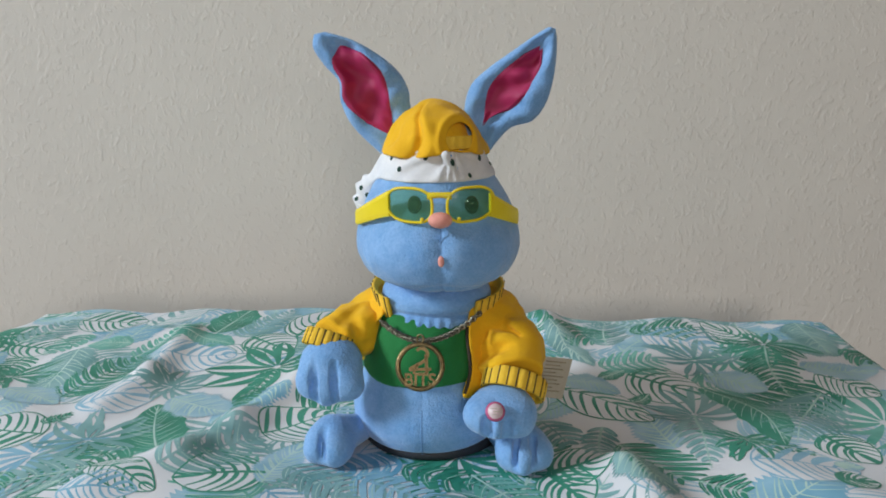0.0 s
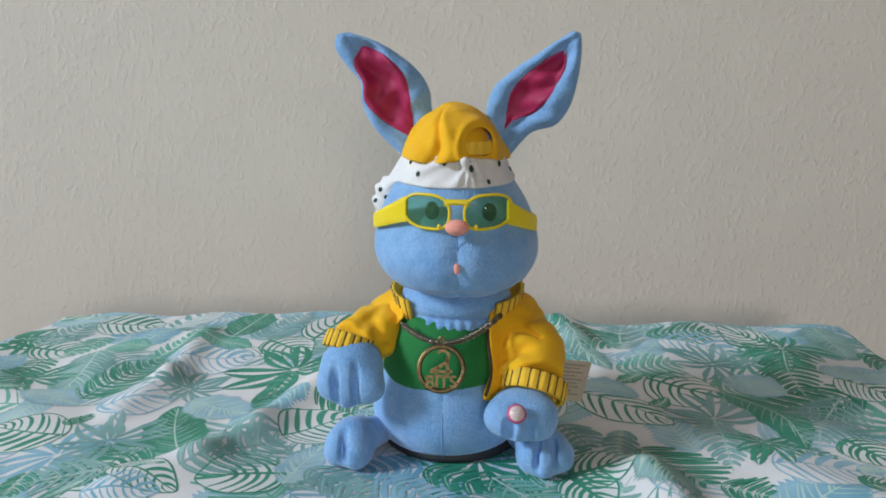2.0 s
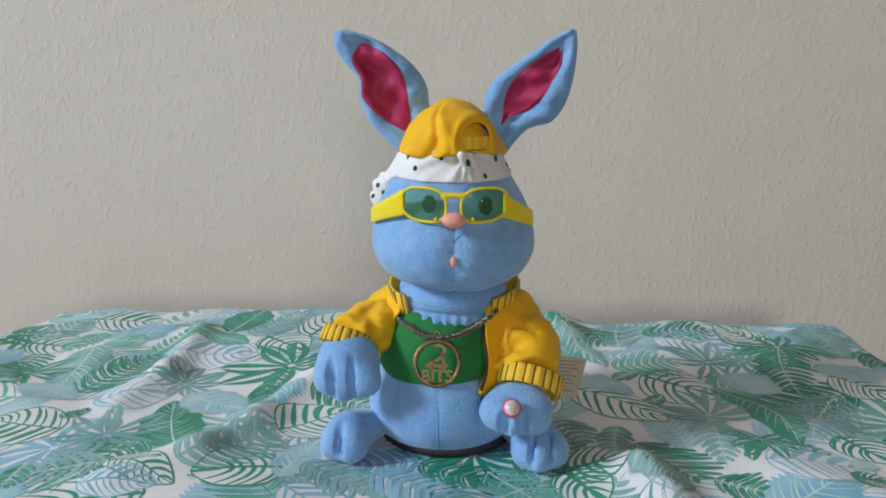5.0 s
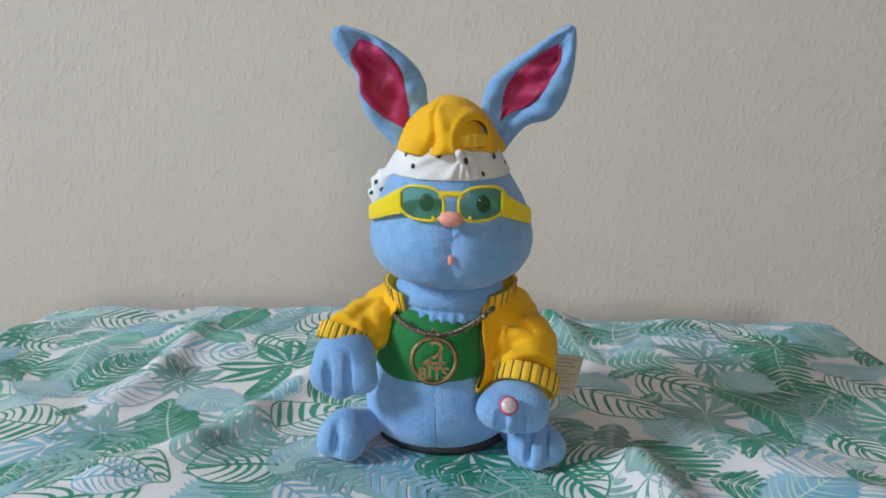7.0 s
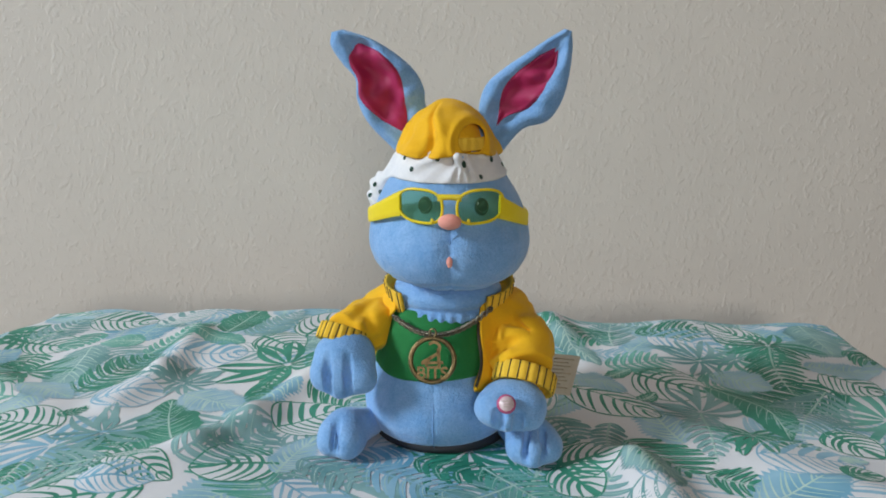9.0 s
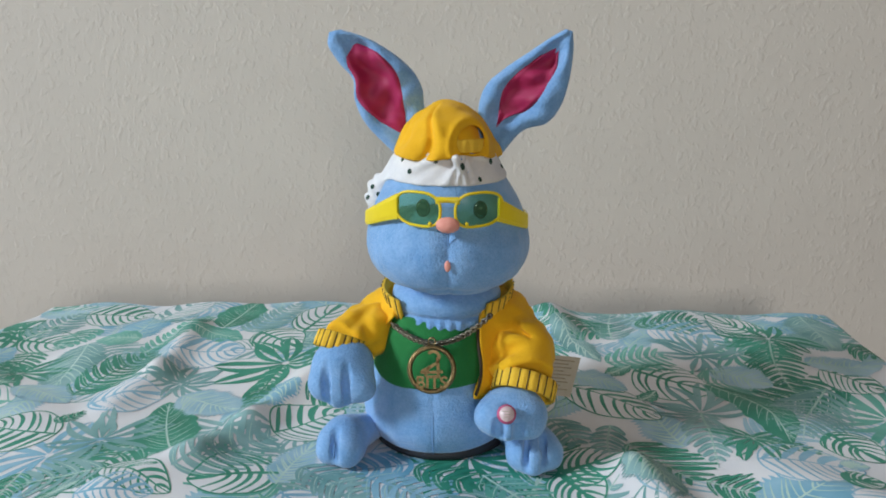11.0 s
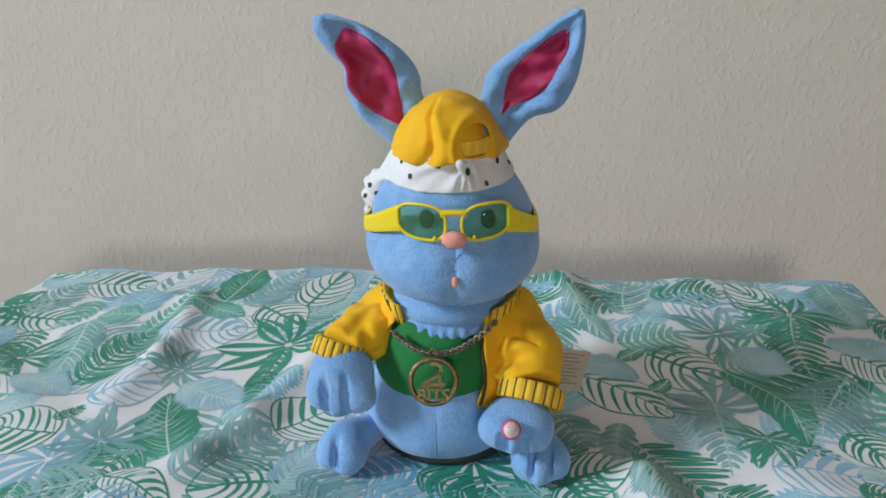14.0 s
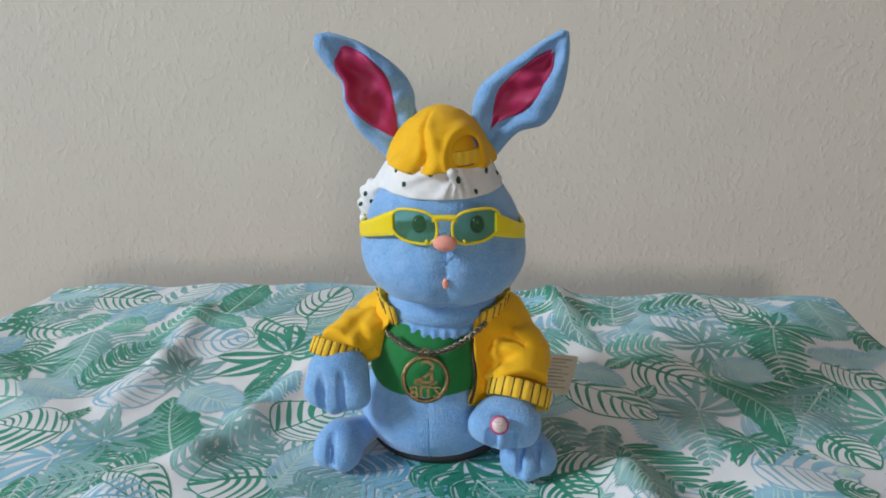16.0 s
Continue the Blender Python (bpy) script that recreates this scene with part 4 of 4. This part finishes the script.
def head_field(p):
    q = p - UP
    d = skull(q)
    front = np.clip((-0.03 - q[..., 1]) / 0.02, 0, 1)
    low = np.clip((0.216 - q[..., 2]) / 0.006, 0, 1)
    d = groove(d, q[..., 0], 0.0148, 0.0014, 0.0016 * front * low)
    d = groove(d, q[..., 0], 0.0148, 0.0090, 0.0030 * front * low * np.clip((q[..., 2] - 0.158) / 0.02, 0, 1))
    d = d + 0.0022 * np.exp(-((q[..., 2] - 0.1585 - 0.002 * np.cos((q[..., 0] - 0.0148) * 90)) / 0.0022) ** 2) * np.clip((-0.02 - q[..., 1]) / 0.03, 0, 1)
    for sx in (-0.046, 0.072):
        side = sx + 0.25 * (q[..., 2] - 0.19) * (1 if sx > 0 else -1)
        d = groove(d, q[..., 0] - side, 0, 0.0012, 0.0007 * front * low)
    return d + 0.0010 * ripple(q, 75, 2) + 0.0004 * ripple(q, 260, 5)


head = part("head", soft(head_field, (-0.075, -0.115, TOP + 0.138), (0.09, 0.06, TOP + 0.315), 0.0022), PLUSH, rabbit, "round cheeked plush head", at=NECK)


def cap_shape(q):
    thin = 1 - 3.1 * np.clip(q[..., 2] - 0.266, 0, 0.05)
    q = np.stack([0.0078 + (q[..., 0] - 0.0078) / thin, q[..., 1], q[..., 2]], -1)
    d = ell(q, (0.0078, -0.012, 0.254), (0.0500, 0.0585, 0.0605))
    a = np.arctan2(q[..., 0] - 0.0078, -(q[..., 1] + 0.010))
    for seam in (-1.15, 1.25, 2.4, -2.3):
        d = d + 0.0009 * np.exp(-((a - seam) / 0.03) ** 2) - 0.0004 * np.exp(-((a - seam - 0.12) / 0.08) ** 2)
    z = q[..., 2]
    line = -0.34 + 0.16 * np.sin((z - 0.262) * 95) + 2.0 * (z - 0.285)
    crown = np.clip((0.3125 - z) / 0.012, 0, 1)
    d = d + crown * (0.0046 * np.exp(-((a - line) / 0.075) ** 2) - 0.0034 * np.exp(-((a - line - 0.19) / 0.12) ** 2))
    d = d + 0.0036 * np.exp(-((a + 0.92) / 0.24) ** 2 - ((z - 0.284) / 0.010) ** 2)
    ring = np.sqrt(((q[..., 0] - 0.0305) / 0.0170) ** 2 + ((z - 0.2790) / 0.0215) ** 2)
    d = d - 0.0026 * np.exp(-((ring - 1.0) / 0.16) ** 2) * (q[..., 1] < -0.01)
    return d + 0.0009 * ripple(q, 200, 4) + 0.0034 * ripple(q, 95, 9) * np.clip((0.312 - q[..., 2]) / 0.02, 0, 1)


def cap_field(p):
    q = p - UP
    x, z = q[..., 0], q[..., 2]
    d = cap_shape(q)
    shell = smax(d, -(d + 0.0046), 0.001)
    rim = 0.2662 + 0.004 * np.clip((x - 0.012) / 0.01, 0, 1) - 0.006 * np.clip((x - 0.041) / 0.012, 0, 1) + 0.0012 * np.sin(x * 120)
    d = smax(shell, rim - z, 0.0015)
    hole = np.sqrt(((x - 0.0305) / 0.0108) ** 2 + ((z - 0.2815) / 0.0125) ** 2) - 1
    hole = np.where(q[..., 1] < -0.02, np.maximum(hole * 0.012, 0.2715 - z), 1.0)
    return smax(d, -hole, 0.001)


part("cap", soft(cap_field, (-0.055, -0.08, TOP + 0.25), (0.07, 0.06, TOP + 0.322), 0.0014), YELLOW, head, "yellow cap worn backwards")


def strap_field(p):
    q = p - UP
    d = cap_shape(q) + 0.0010
    d = smax(d, -(d + 0.0030), 0.001) + 0.0004 * np.sin(q[..., 0] * 900)
    d = smax(d, 0.2722 - q[..., 2], 0.001)
    d = smax(d, q[..., 2] - 0.2832, 0.001)
    return smax(smax(d, 0.017 - q[..., 0], 0.001), np.maximum(q[..., 0] - 0.046, q[..., 1]), 0.001)


def cap_lining_field(p):
    q = p - UP
    d = cap_shape(q) + 0.0056
    d = smax(smax(d, -(d + 0.0036), 0.0005), 0.270 - q[..., 2], 0.001)
    return smax(smax(d, 0.013 - q[..., 0], 0.001), np.maximum(q[..., 0] - 0.053, q[..., 1]), 0.001)


part("cap_lining", soft(cap_lining_field, (0.008, -0.075, TOP + 0.264), (0.056, 0.004, TOP + 0.318), 0.0011), YELLOW, head)
part("cap_strap", soft(strap_field, (0.01, -0.08, TOP + 0.264), (0.052, 0.004, TOP + 0.284), 0.0009), YELLOW_RIB, head, "gathered yellow cap strap")


def bandana_field(p):
    q = p - UP
    a = np.arctan2(q[..., 0] - 0.0078, -(q[..., 1] + 0.010))
    fold = 0.0013 * np.sin(a * 9 + q[..., 2] * 260) + 0.0010 * np.sin(a * 17 - q[..., 2] * 340)
    spoke = np.arctan2(q[..., 2] - 0.274, q[..., 0] - 0.024)
    gather = 0.0017 * np.sin(spoke * 15 + 3 * np.sin(spoke * 4)) * np.clip(1.2 - abs(a - 0.1), 0, 1) * np.clip((q[..., 2] - 0.245) / 0.008, 0, 1)
    d = skull(q) - 0.0022 + 0.45 * fold * np.clip(1.3 - abs(a - 0.1), 0.25, 1) + gather
    low = 0.2475 - 0.0025 * np.cos(a) - 0.012 * np.clip(-a - 1.0, 0, 0.6)
    d = smax(smax(d, low - q[..., 2], 0.003), q[..., 2] - 0.272, 0.003)
    knot = rod(q, (-0.036, -0.018, 0.260), (-0.050, -0.010, 0.236), 0.0065, 0.009)
    tail = ell(q, (-0.0570, -0.004, 0.222), (0.0115, 0.012, 0.023)) + 0.0016 * np.sin(q[..., 2] * 420 + q[..., 0] * 300)
    twist = rod(q, (0.019, -0.070, 0.268), (0.026, -0.066, 0.252), 0.004, 0.0015)
    return smin(smin(d, smin(knot, tail, 0.010), 0.008), twist, 0.006)


bandana = soft(bandana_field, (-0.08, -0.09, TOP + 0.195), (0.075, 0.06, TOP + 0.292), 0.0016)
part("bandana", bandana, WHITE, head, "white bandana with dark green dots")


def bandana_dots():
    """Round dots lying on the bandana's face, one mesh for each."""
    v = np.array(bandana[0])
    for k, (x, z, r) in enumerate(((0.0258, 0.2622, 0.0030), (-0.0205, 0.2560, 0.0022), (0.0488, 0.2640, 0.0026), (0.0405, 0.2510, 0.0022), (0.0595, 0.2585, 0.0022), (0.002, 0.2655, 0.0024),
                                   (-0.030, 0.2655, 0.0022), (-0.0600, 0.2360, 0.0022), (-0.0540, 0.2300, 0.0022), (-0.0660, 0.2260, 0.0022), (-0.0620, 0.2140, 0.0022))):
        near = v[np.hypot(v[:, 0] - x, v[:, 2] - TOP - z) < 0.0035]
        if not len(near):
            continue
        near = near[near[:, 1] < near[:, 1].min() + 0.004]
        c = Vector(near.mean(0))
        out = Vector(np.linalg.svd(near - near.mean(0))[2][2])
        out = -out if out.y > 0 else out
        turn = out.to_track_quat("Z", "Y").to_matrix().to_4x4()
        part("dot", ball(c + out * 0.0003, (r, r * 1.1, 0.0006), turn, 14), DOT, head)


bandana_dots()


def along(values, s):
    """A smooth curve through evenly spaced values, at s from 0 to 1."""
    v = np.array(values, dtype=float)
    f = np.clip(np.asarray(s), 0, 1) * (len(v) - 1)
    i = np.clip(f.astype(int), 0, len(v) - 2)
    t = f - i
    p0, p1, p2, p3 = v[np.maximum(i - 1, 0)], v[i], v[i + 1], v[np.minimum(i + 2, len(v) - 1)]
    return p1 + 0.5 * t * (p2 - p0 + t * (2 * p0 - 5 * p1 + 4 * p2 - p3 + t * (3 * (p1 - p2) + p3 - p0)))


def ear(one_edge, other_edge, lining_from, lining_to, span, deep, seed):
    """Shell of a cupped ear between its two edges (x, z from the root up), and its satin lining."""
    ax, az = ([p[k] for p in one_edge] for k in (0, 1))
    bx, bz = ([p[k] for p in other_edge] for k in (0, 1))

    def place(s, v, out):
        m = 0.5 + 0.5 * v
        x = along(ax, s) * (1 - m) + along(bx, s) * m
        z = along(az, s) * (1 - m) + along(bz, s) * m
        return np.stack([x, 0.010 - 0.010 * s - out, z + TOP], -1)

    def inside(s, v):
        """Height of the ear's open face: a soft rolled rim round a hollow."""
        thick = np.clip(np.sin(np.pi * np.clip(0.10 + 0.86 * s, 0, 1)), 0.1, 1) ** 0.7
        edge = np.sqrt(np.clip(1 - np.abs(v) ** 3, 0, 1))
        middle = (along(lining_from, s) + along(lining_to, s)) / 2
        hollow = np.exp(-((v - middle) / 0.50) ** 4) * np.clip(s / 0.18, 0, 1) * np.clip((0.93 - s) / 0.14, 0, 1)
        crumple = 0.0016 * np.sin(s * 19 + v * 3 + seed) + 0.0011 * np.sin(s * 31 - v * 6 + 2 * seed)
        return (0.0125 * edge - deep * hollow + crumple * edge) * thick

    ns, nv = 52, 24
    sg, ag = np.meshgrid(np.linspace(0, 1, ns), np.linspace(0, 2 * math.pi, 2 * nv + 1)[:-1], indexing="ij")
    v = -np.cos(ag)
    back = -0.011 * np.sqrt(np.clip(1 - v * v, 0, 1)) * np.clip(np.sin(np.pi * (0.12 + 0.84 * sg)), 0.1, 1)
    p = place(sg, v, np.where(np.sin(ag) > 0, inside(sg, v), back))
    k = 2 * nv
    faces = []
    for i in range(ns - 1):
        faces += [(i * k + j, (i + 1) * k + j, (i + 1) * k + (j + 1) % k, i * k + (j + 1) % k) for j in range(k)]
    faces += [tuple(range(k)), tuple((ns - 1) * k + j for j in range(k))[::-1]]
    sl, vl = np.meshgrid(np.linspace(0, 1, 44), np.linspace(-1, 1, 21), indexing="ij")
    st = span[0] + (span[1] - span[0]) * sl
    lo, hi = along(lining_from, st), along(lining_to, st)
    close = np.clip(np.sin(np.pi * np.clip(0.01 + 0.98 * sl, 0, 1)) * 2.2, 0, 1) ** 0.6
    vv = (lo + hi) / 2 + vl * (hi - lo) / 2 * close
    rise = np.clip((1 - abs(vl)) * 5, 0, 1) * np.clip(sl * 9, 0, 1) * np.clip((1 - sl) * 9, 0, 1)
    pleat = 0.0013 * np.sin(sl * 7 + 2.5 * vl + seed) + 0.0010 * np.sin(sl * 15 - 3.5 * vl + seed)
    lining = place(st, vv, inside(st, vv) + (0.0030 + pleat) * rise - 0.0006 * (1 - rise))
    return (p.reshape(-1, 3), faces), (lining.reshape(-1, 3), grid_faces(44, 21)[:, ::-1])


shell, lining = ear(((-0.041, 0.262), (-0.068, 0.289), (-0.079, 0.312), (-0.080, 0.331), (-0.092, 0.3455), (-0.1015, 0.361), (-0.1000, 0.3725)),
                    ((-0.008, 0.290), (-0.0150, 0.308), (-0.0165, 0.323), (-0.0245, 0.3385), (-0.0405, 0.353), (-0.064, 0.3670), (-0.089, 0.3750)),
                    (-0.40, -0.55, -0.90, -0.92, -0.72, -0.15, 0.0), (0.25, 0.38, 0.46, 0.52, 0.60, 0.62, 0.5), (0.06, 0.82), 0.0125, 1.0)
part("ear", shell, PLUSH, head, "floppy blue plush ear with a folded tip")
part("ear_lining", lining, PINK, head, "crimson satin ear lining")
shell, lining = ear(((0.038, 0.276), (0.0345, 0.304), (0.041, 0.3265), (0.058, 0.342), (0.075, 0.3535), (0.097, 0.368), (0.1100, 0.3755)),
                    ((0.052, 0.258), (0.0745, 0.2855), (0.097, 0.2935), (0.109, 0.309), (0.1155, 0.3315), (0.1180, 0.3575), (0.1165, 0.3735)),
                    (-0.10, -0.15, -0.52, -0.66, -0.60, -0.45, -0.1), (0.10, 0.10, 0.34, 0.34, 0.36, 0.30, 0.1), (0.12, 0.80), 0.0120, 4.0)
part("ear", shell, PLUSH, head, "upright blue plush ear")
part("ear_lining", lining, PINK, head, "crimson satin ear lining")


# face
part("nose", ball((0.0148, -0.1010, TOP + 0.2185), (0.0098, 0.0068, 0.0066)), NOSE, head, "pink velour nose")
part("mouth", ball((0.0150, -0.1030, TOP + 0.1850), (0.0026, 0.0020, 0.0048), None, 16), NOSE, head, "small pink mouth")
part("muzzle_seam", tube([(0.0148, -0.0985, TOP + 0.2125), (0.0148, -0.0975, TOP + 0.200), (0.0148, -0.0985, TOP + 0.190)], 0.0006, 5), THREAD, head)
for ex, ez in ((-0.0068, 0.2290), (0.0402, 0.2278)):
    part("eye", ball((ex, -0.0835 + 0.004 * (ex > 0), TOP + ez), (0.0060, 0.0048, 0.0077)), EYE, head, "glossy black eye")


def glass_y(x):
    u = np.clip(abs(x - 0.0140) / (0.0880 if x < 0.014 else 0.0785), 0, 0.999)
    return 0.004 - 0.1005 * np.sqrt(1 - u * u)


def glass_z(x):
    u = abs(x - 0.0140) * (1 if x < 0.014 else 1.125)
    return 0.2305 - 0.0185 * np.clip((u - 0.042) / 0.036, 0, 1.2) ** 1.15 - 0.0005 * (x > 0.014)


def lens_edge(cx, a, grow=0.0):
    """Rounded slanted outline of one lens; a runs round."""
    sgn = 1 if cx > 0.014 else -1
    c, s = math.cos(a), math.sin(a)
    x = sgn * (0.0180 + grow) * math.copysign(abs(c) ** 0.72, c)
    z = (0.0128 + grow) * math.copysign(abs(s) ** 0.80, s)
    z *= 1.0 if s > 0 else 1.0 - 0.10 * c
    return cx + x, 0.2300 + z + 0.0010 * c


def lens_mesh(cx):
    verts, faces, n, m = [], [], 40, 6
    for j in range(m + 1):
        for k in range(n):
            x, z = lens_edge(cx, 2 * math.pi * k / n)
            t = j / m
            x, z = cx + (x - cx) * t, 0.2300 + (z - 0.2300) * t
            verts.append((x, glass_y(x) - 0.0015 * (1 - t * t), TOP + z))
    for j in range(m):
        faces += [(j * n + k, j * n + (k + 1) % n, (j + 1) * n + (k + 1) % n, (j + 1) * n + k) for k in range(n)]
    return verts, faces


for cx in (-0.0105, 0.0395):
    part("lens", lens_mesh(cx), LENS, head, "green tinted lens", smooth=True)
    pts = []
    for k in range(48):
        x, z = lens_edge(cx, 2 * math.pi * k / 48, 0.0010)
        pts.append((x, glass_y(x) - 0.0006, TOP + z))
    part("rim", tube(pts, 0.00125, 7, True), PLASTIC, head, "yellow plastic sunglasses rim")


def strip(xs, low, high, out=0.0):
    """A band that follows the glasses' curve, 2.4 mm thick."""
    verts, faces = [], []
    for x in xs:
        y = glass_y(x) - out
        nrm = Vector((x - 0.014, (y - 0.004) * 0.6, 0)).normalized()
        for z, o in ((low(x), 0), ((low(x) + high(x)) / 2, 0.0008), (high(x), 0), (high(x), -0.0024), (low(x), -0.0024)):
            verts.append((x + nrm.x * o, y + nrm.y * o, TOP + z))
    for i in range(len(xs) - 1):
        faces += [(i * 5 + a, i * 5 + (a + 1) % 5, i * 5 + 5 + (a + 1) % 5, i * 5 + 5 + a) for a in range(5)]
    faces += [(4, 3, 2, 1, 0), tuple((len(xs) - 1) * 5 + a for a in range(5))]
    return verts, faces


def taper(x):
    u = abs(x - 0.0140) * (1 if x < 0.014 else 1.125)
    return 0.0112 - 0.0048 * np.clip((u - 0.040) / 0.036, 0, 1) ** 0.8


def temple(sgn):
    """A wide arm from the lens round the side of the head."""
    side = 1.0 if sgn < 0 else 0.888
    path = [(0.0140 + sgn * u * side, None) for u in np.concatenate([np.linspace(0.0420 if sgn < 0 else 0.0470, 0.070, 10), np.linspace(0.0710, 0.0745, 6)])]
    x_end, y_end = path[-1][0], float(glass_y(path[-1][0]))
    path += [(x_end + sgn * 0.0006 * k - sgn * 0.00025 * k * k, y_end + 0.009 * k) for k in range(1, 6)]
    verts, faces = [], []
    for x, y in path:
        z, h = float(glass_z(x)), float(taper(x))
        if y is None:
            y = float(glass_y(x)) - 0.001
        else:
            z, h = z - 0.10 * (y - y_end), h - 0.02 * (y - y_end)
        nrm = Vector((x - 0.014, y * 0.6, 0)).normalized()
        for dz, o in ((-h, 0.0), (-h * 0.6, 0.0007), (h * 0.6, 0.0007), (h, 0.0), (h, -0.0024), (-h, -0.0024)):
            verts.append((x + nrm.x * o, y + nrm.y * o, TOP + z + dz))
    for i in range(len(path) - 1):
        faces += [(i * 6 + a, i * 6 + (a + 1) % 6, i * 6 + 6 + (a + 1) % 6, i * 6 + 6 + a) for a in range(6)]
    faces += [(5, 4, 3, 2, 1, 0), tuple((len(path) - 1) * 6 + a for a in range(6))]
    return verts, faces


for sgn in (-1, 1):
    part("temple", temple(sgn), PLASTIC, head, "wide yellow sunglasses temple", smooth=False)
part("bridge", strip(np.linspace(0.0045, 0.0240, 12), lambda x: 0.2350 + 0.0012 * math.cos((x - 0.0142) * 200), lambda x: 0.2405, 0.0012), PLASTIC, head, "yellow plastic nose bridge")
for nx in (0.0000, 0.0300):
    part("nose_pad", ball((nx, glass_y(nx) - 0.002, TOP + 0.2185), (0.0016, 0.0016, 0.0020), None, 10), PLASTIC, head)


# ---- what moves ----
HEAD_ROWS = [
    (0, -2.2, -0.9, 2.4, 0.0005, 0.0009, -0.0006),
    (0.5, -3.0, 0.0, 1.2, -0.0003, 0.0018, -0.0007),
    (1, -3.2, -0.2, 0.2, 0.0008, 0.0017, -0.0004),
    (1.2, -1.6, -0.3, 1.5, 0.0002, 0.0011, -0.0006),
    (1.5, -1.7, -0.4, 3.4, -0.0007, 0.0002, -0.0010),
    (2, -0.2, 0.3, 0.5, -0.0015, -0.0017, -0.0003),
    (2.5, 0.1, 0.1, 0.6, -0.0010, -0.0018, -0.0003),
    (3, -0.0, 0.2, 0.1, -0.0007, -0.0019, -0.0006),
    (3.5, -0.4, 0.0, 1.9, -0.0005, -0.0007, -0.0003),
    (4, -0.2, 0.1, 1.2, -0.0015, -0.0014, -0.0005),
    (6.25, -2.2, -0.1, 0.3, -0.0001, -0.0008, -0.0000),
    (6.5, 0.4, -0.1, 0.2, 0.0001, -0.0007, -0.0000),
    (7, 0.0, 0.0, -0.0, 0.0000, 0.0000, 0.0000),
    (7.5, 0.1, -0.0, 0.0, -0.0001, 0.0005, -0.0005),
    (7.8, -1.3, -0.7, 0.8, 0.0003, 0.0006, -0.0001),
    (8, -0.6, -1.1, 1.4, 0.0006, 0.0007, 0.0001),
    (8.25, -0.7, -0.6, 1.0, 0.0003, 0.0004, 0.0000),
    (8.5, 0.4, -0.1, 0.6, -0.0000, 0.0002, -0.0001),
    (9, 0.7, 0.1, 0.3, -0.0001, 0.0001, 0.00005),
    (9.25, -1.6, 0.1, 0.2, -0.0001, 0.0001, 0.00005),
    (11.3, -2.0, 0.3, -0.5, -0.0000, 0.0001, 0.0006),
    (11.5, 2.4, 0.3, -0.6, -0.0000, 0.0001, 0.0006),
    (11.75, -1.8, 0.2, -0.4, 0.0001, -0.0002, 0.0004),
    (12, 2.1, 0.1, -0.3, 0.0001, -0.0005, 0.0003),
    (12.2, -2.8, -0.1, 0.4, 0.0003, -0.0002, 0.0006),
    (12.5, 1.0, -0.3, 1.4, 0.0006, 0.0003, 0.0011),
    (12.65, -2.3, -0.4, 1.4, 0.0007, 0.0010, 0.0011),
    (13, -1.6, -0.5, 1.4, 0.0009, 0.0025, 0.0011),
    (13.5, -2.0, 0.2, -0.3, 0.0011, 0.0026, 0.0011),
    (14, -0.7, -0.4, 2.0, 0.0015, 0.0013, 0.0006),
    (14.5, 0.9, 0.0, 0.6, -0.0004, -0.0005, -0.0002),
    (15, 1.8, 0.1, -0.3, -0.0002, -0.0009, -0.0006),
    (15.5, 1.6, 0.1, 0.2, -0.0002, -0.0022, -0.0004),
    (16, -0.4, 0.2, 2.7, -0.0001, 0.0004, 0.0004),
]


def motions():
    """The head on the toy's neck: seconds, turn in degrees about x, y and z, shift."""
    base = Vector(NECK) - ORIGIN[rabbit]
    rows = HEAD_ROWS
    keys = []
    for t, rx, ry, rz, dx, dy, dz in rows:
        turn = Vector((radians(rx), radians(ry), radians(rz)))
        m = Matrix.Rotation(turn.length, 4, turn.normalized()) if turn.length > 1e-6 else Matrix()
        keys.append((t, Matrix.Translation(base + Vector((dx, dy, dz))) @ m))
    walk(head, keys)


motions()
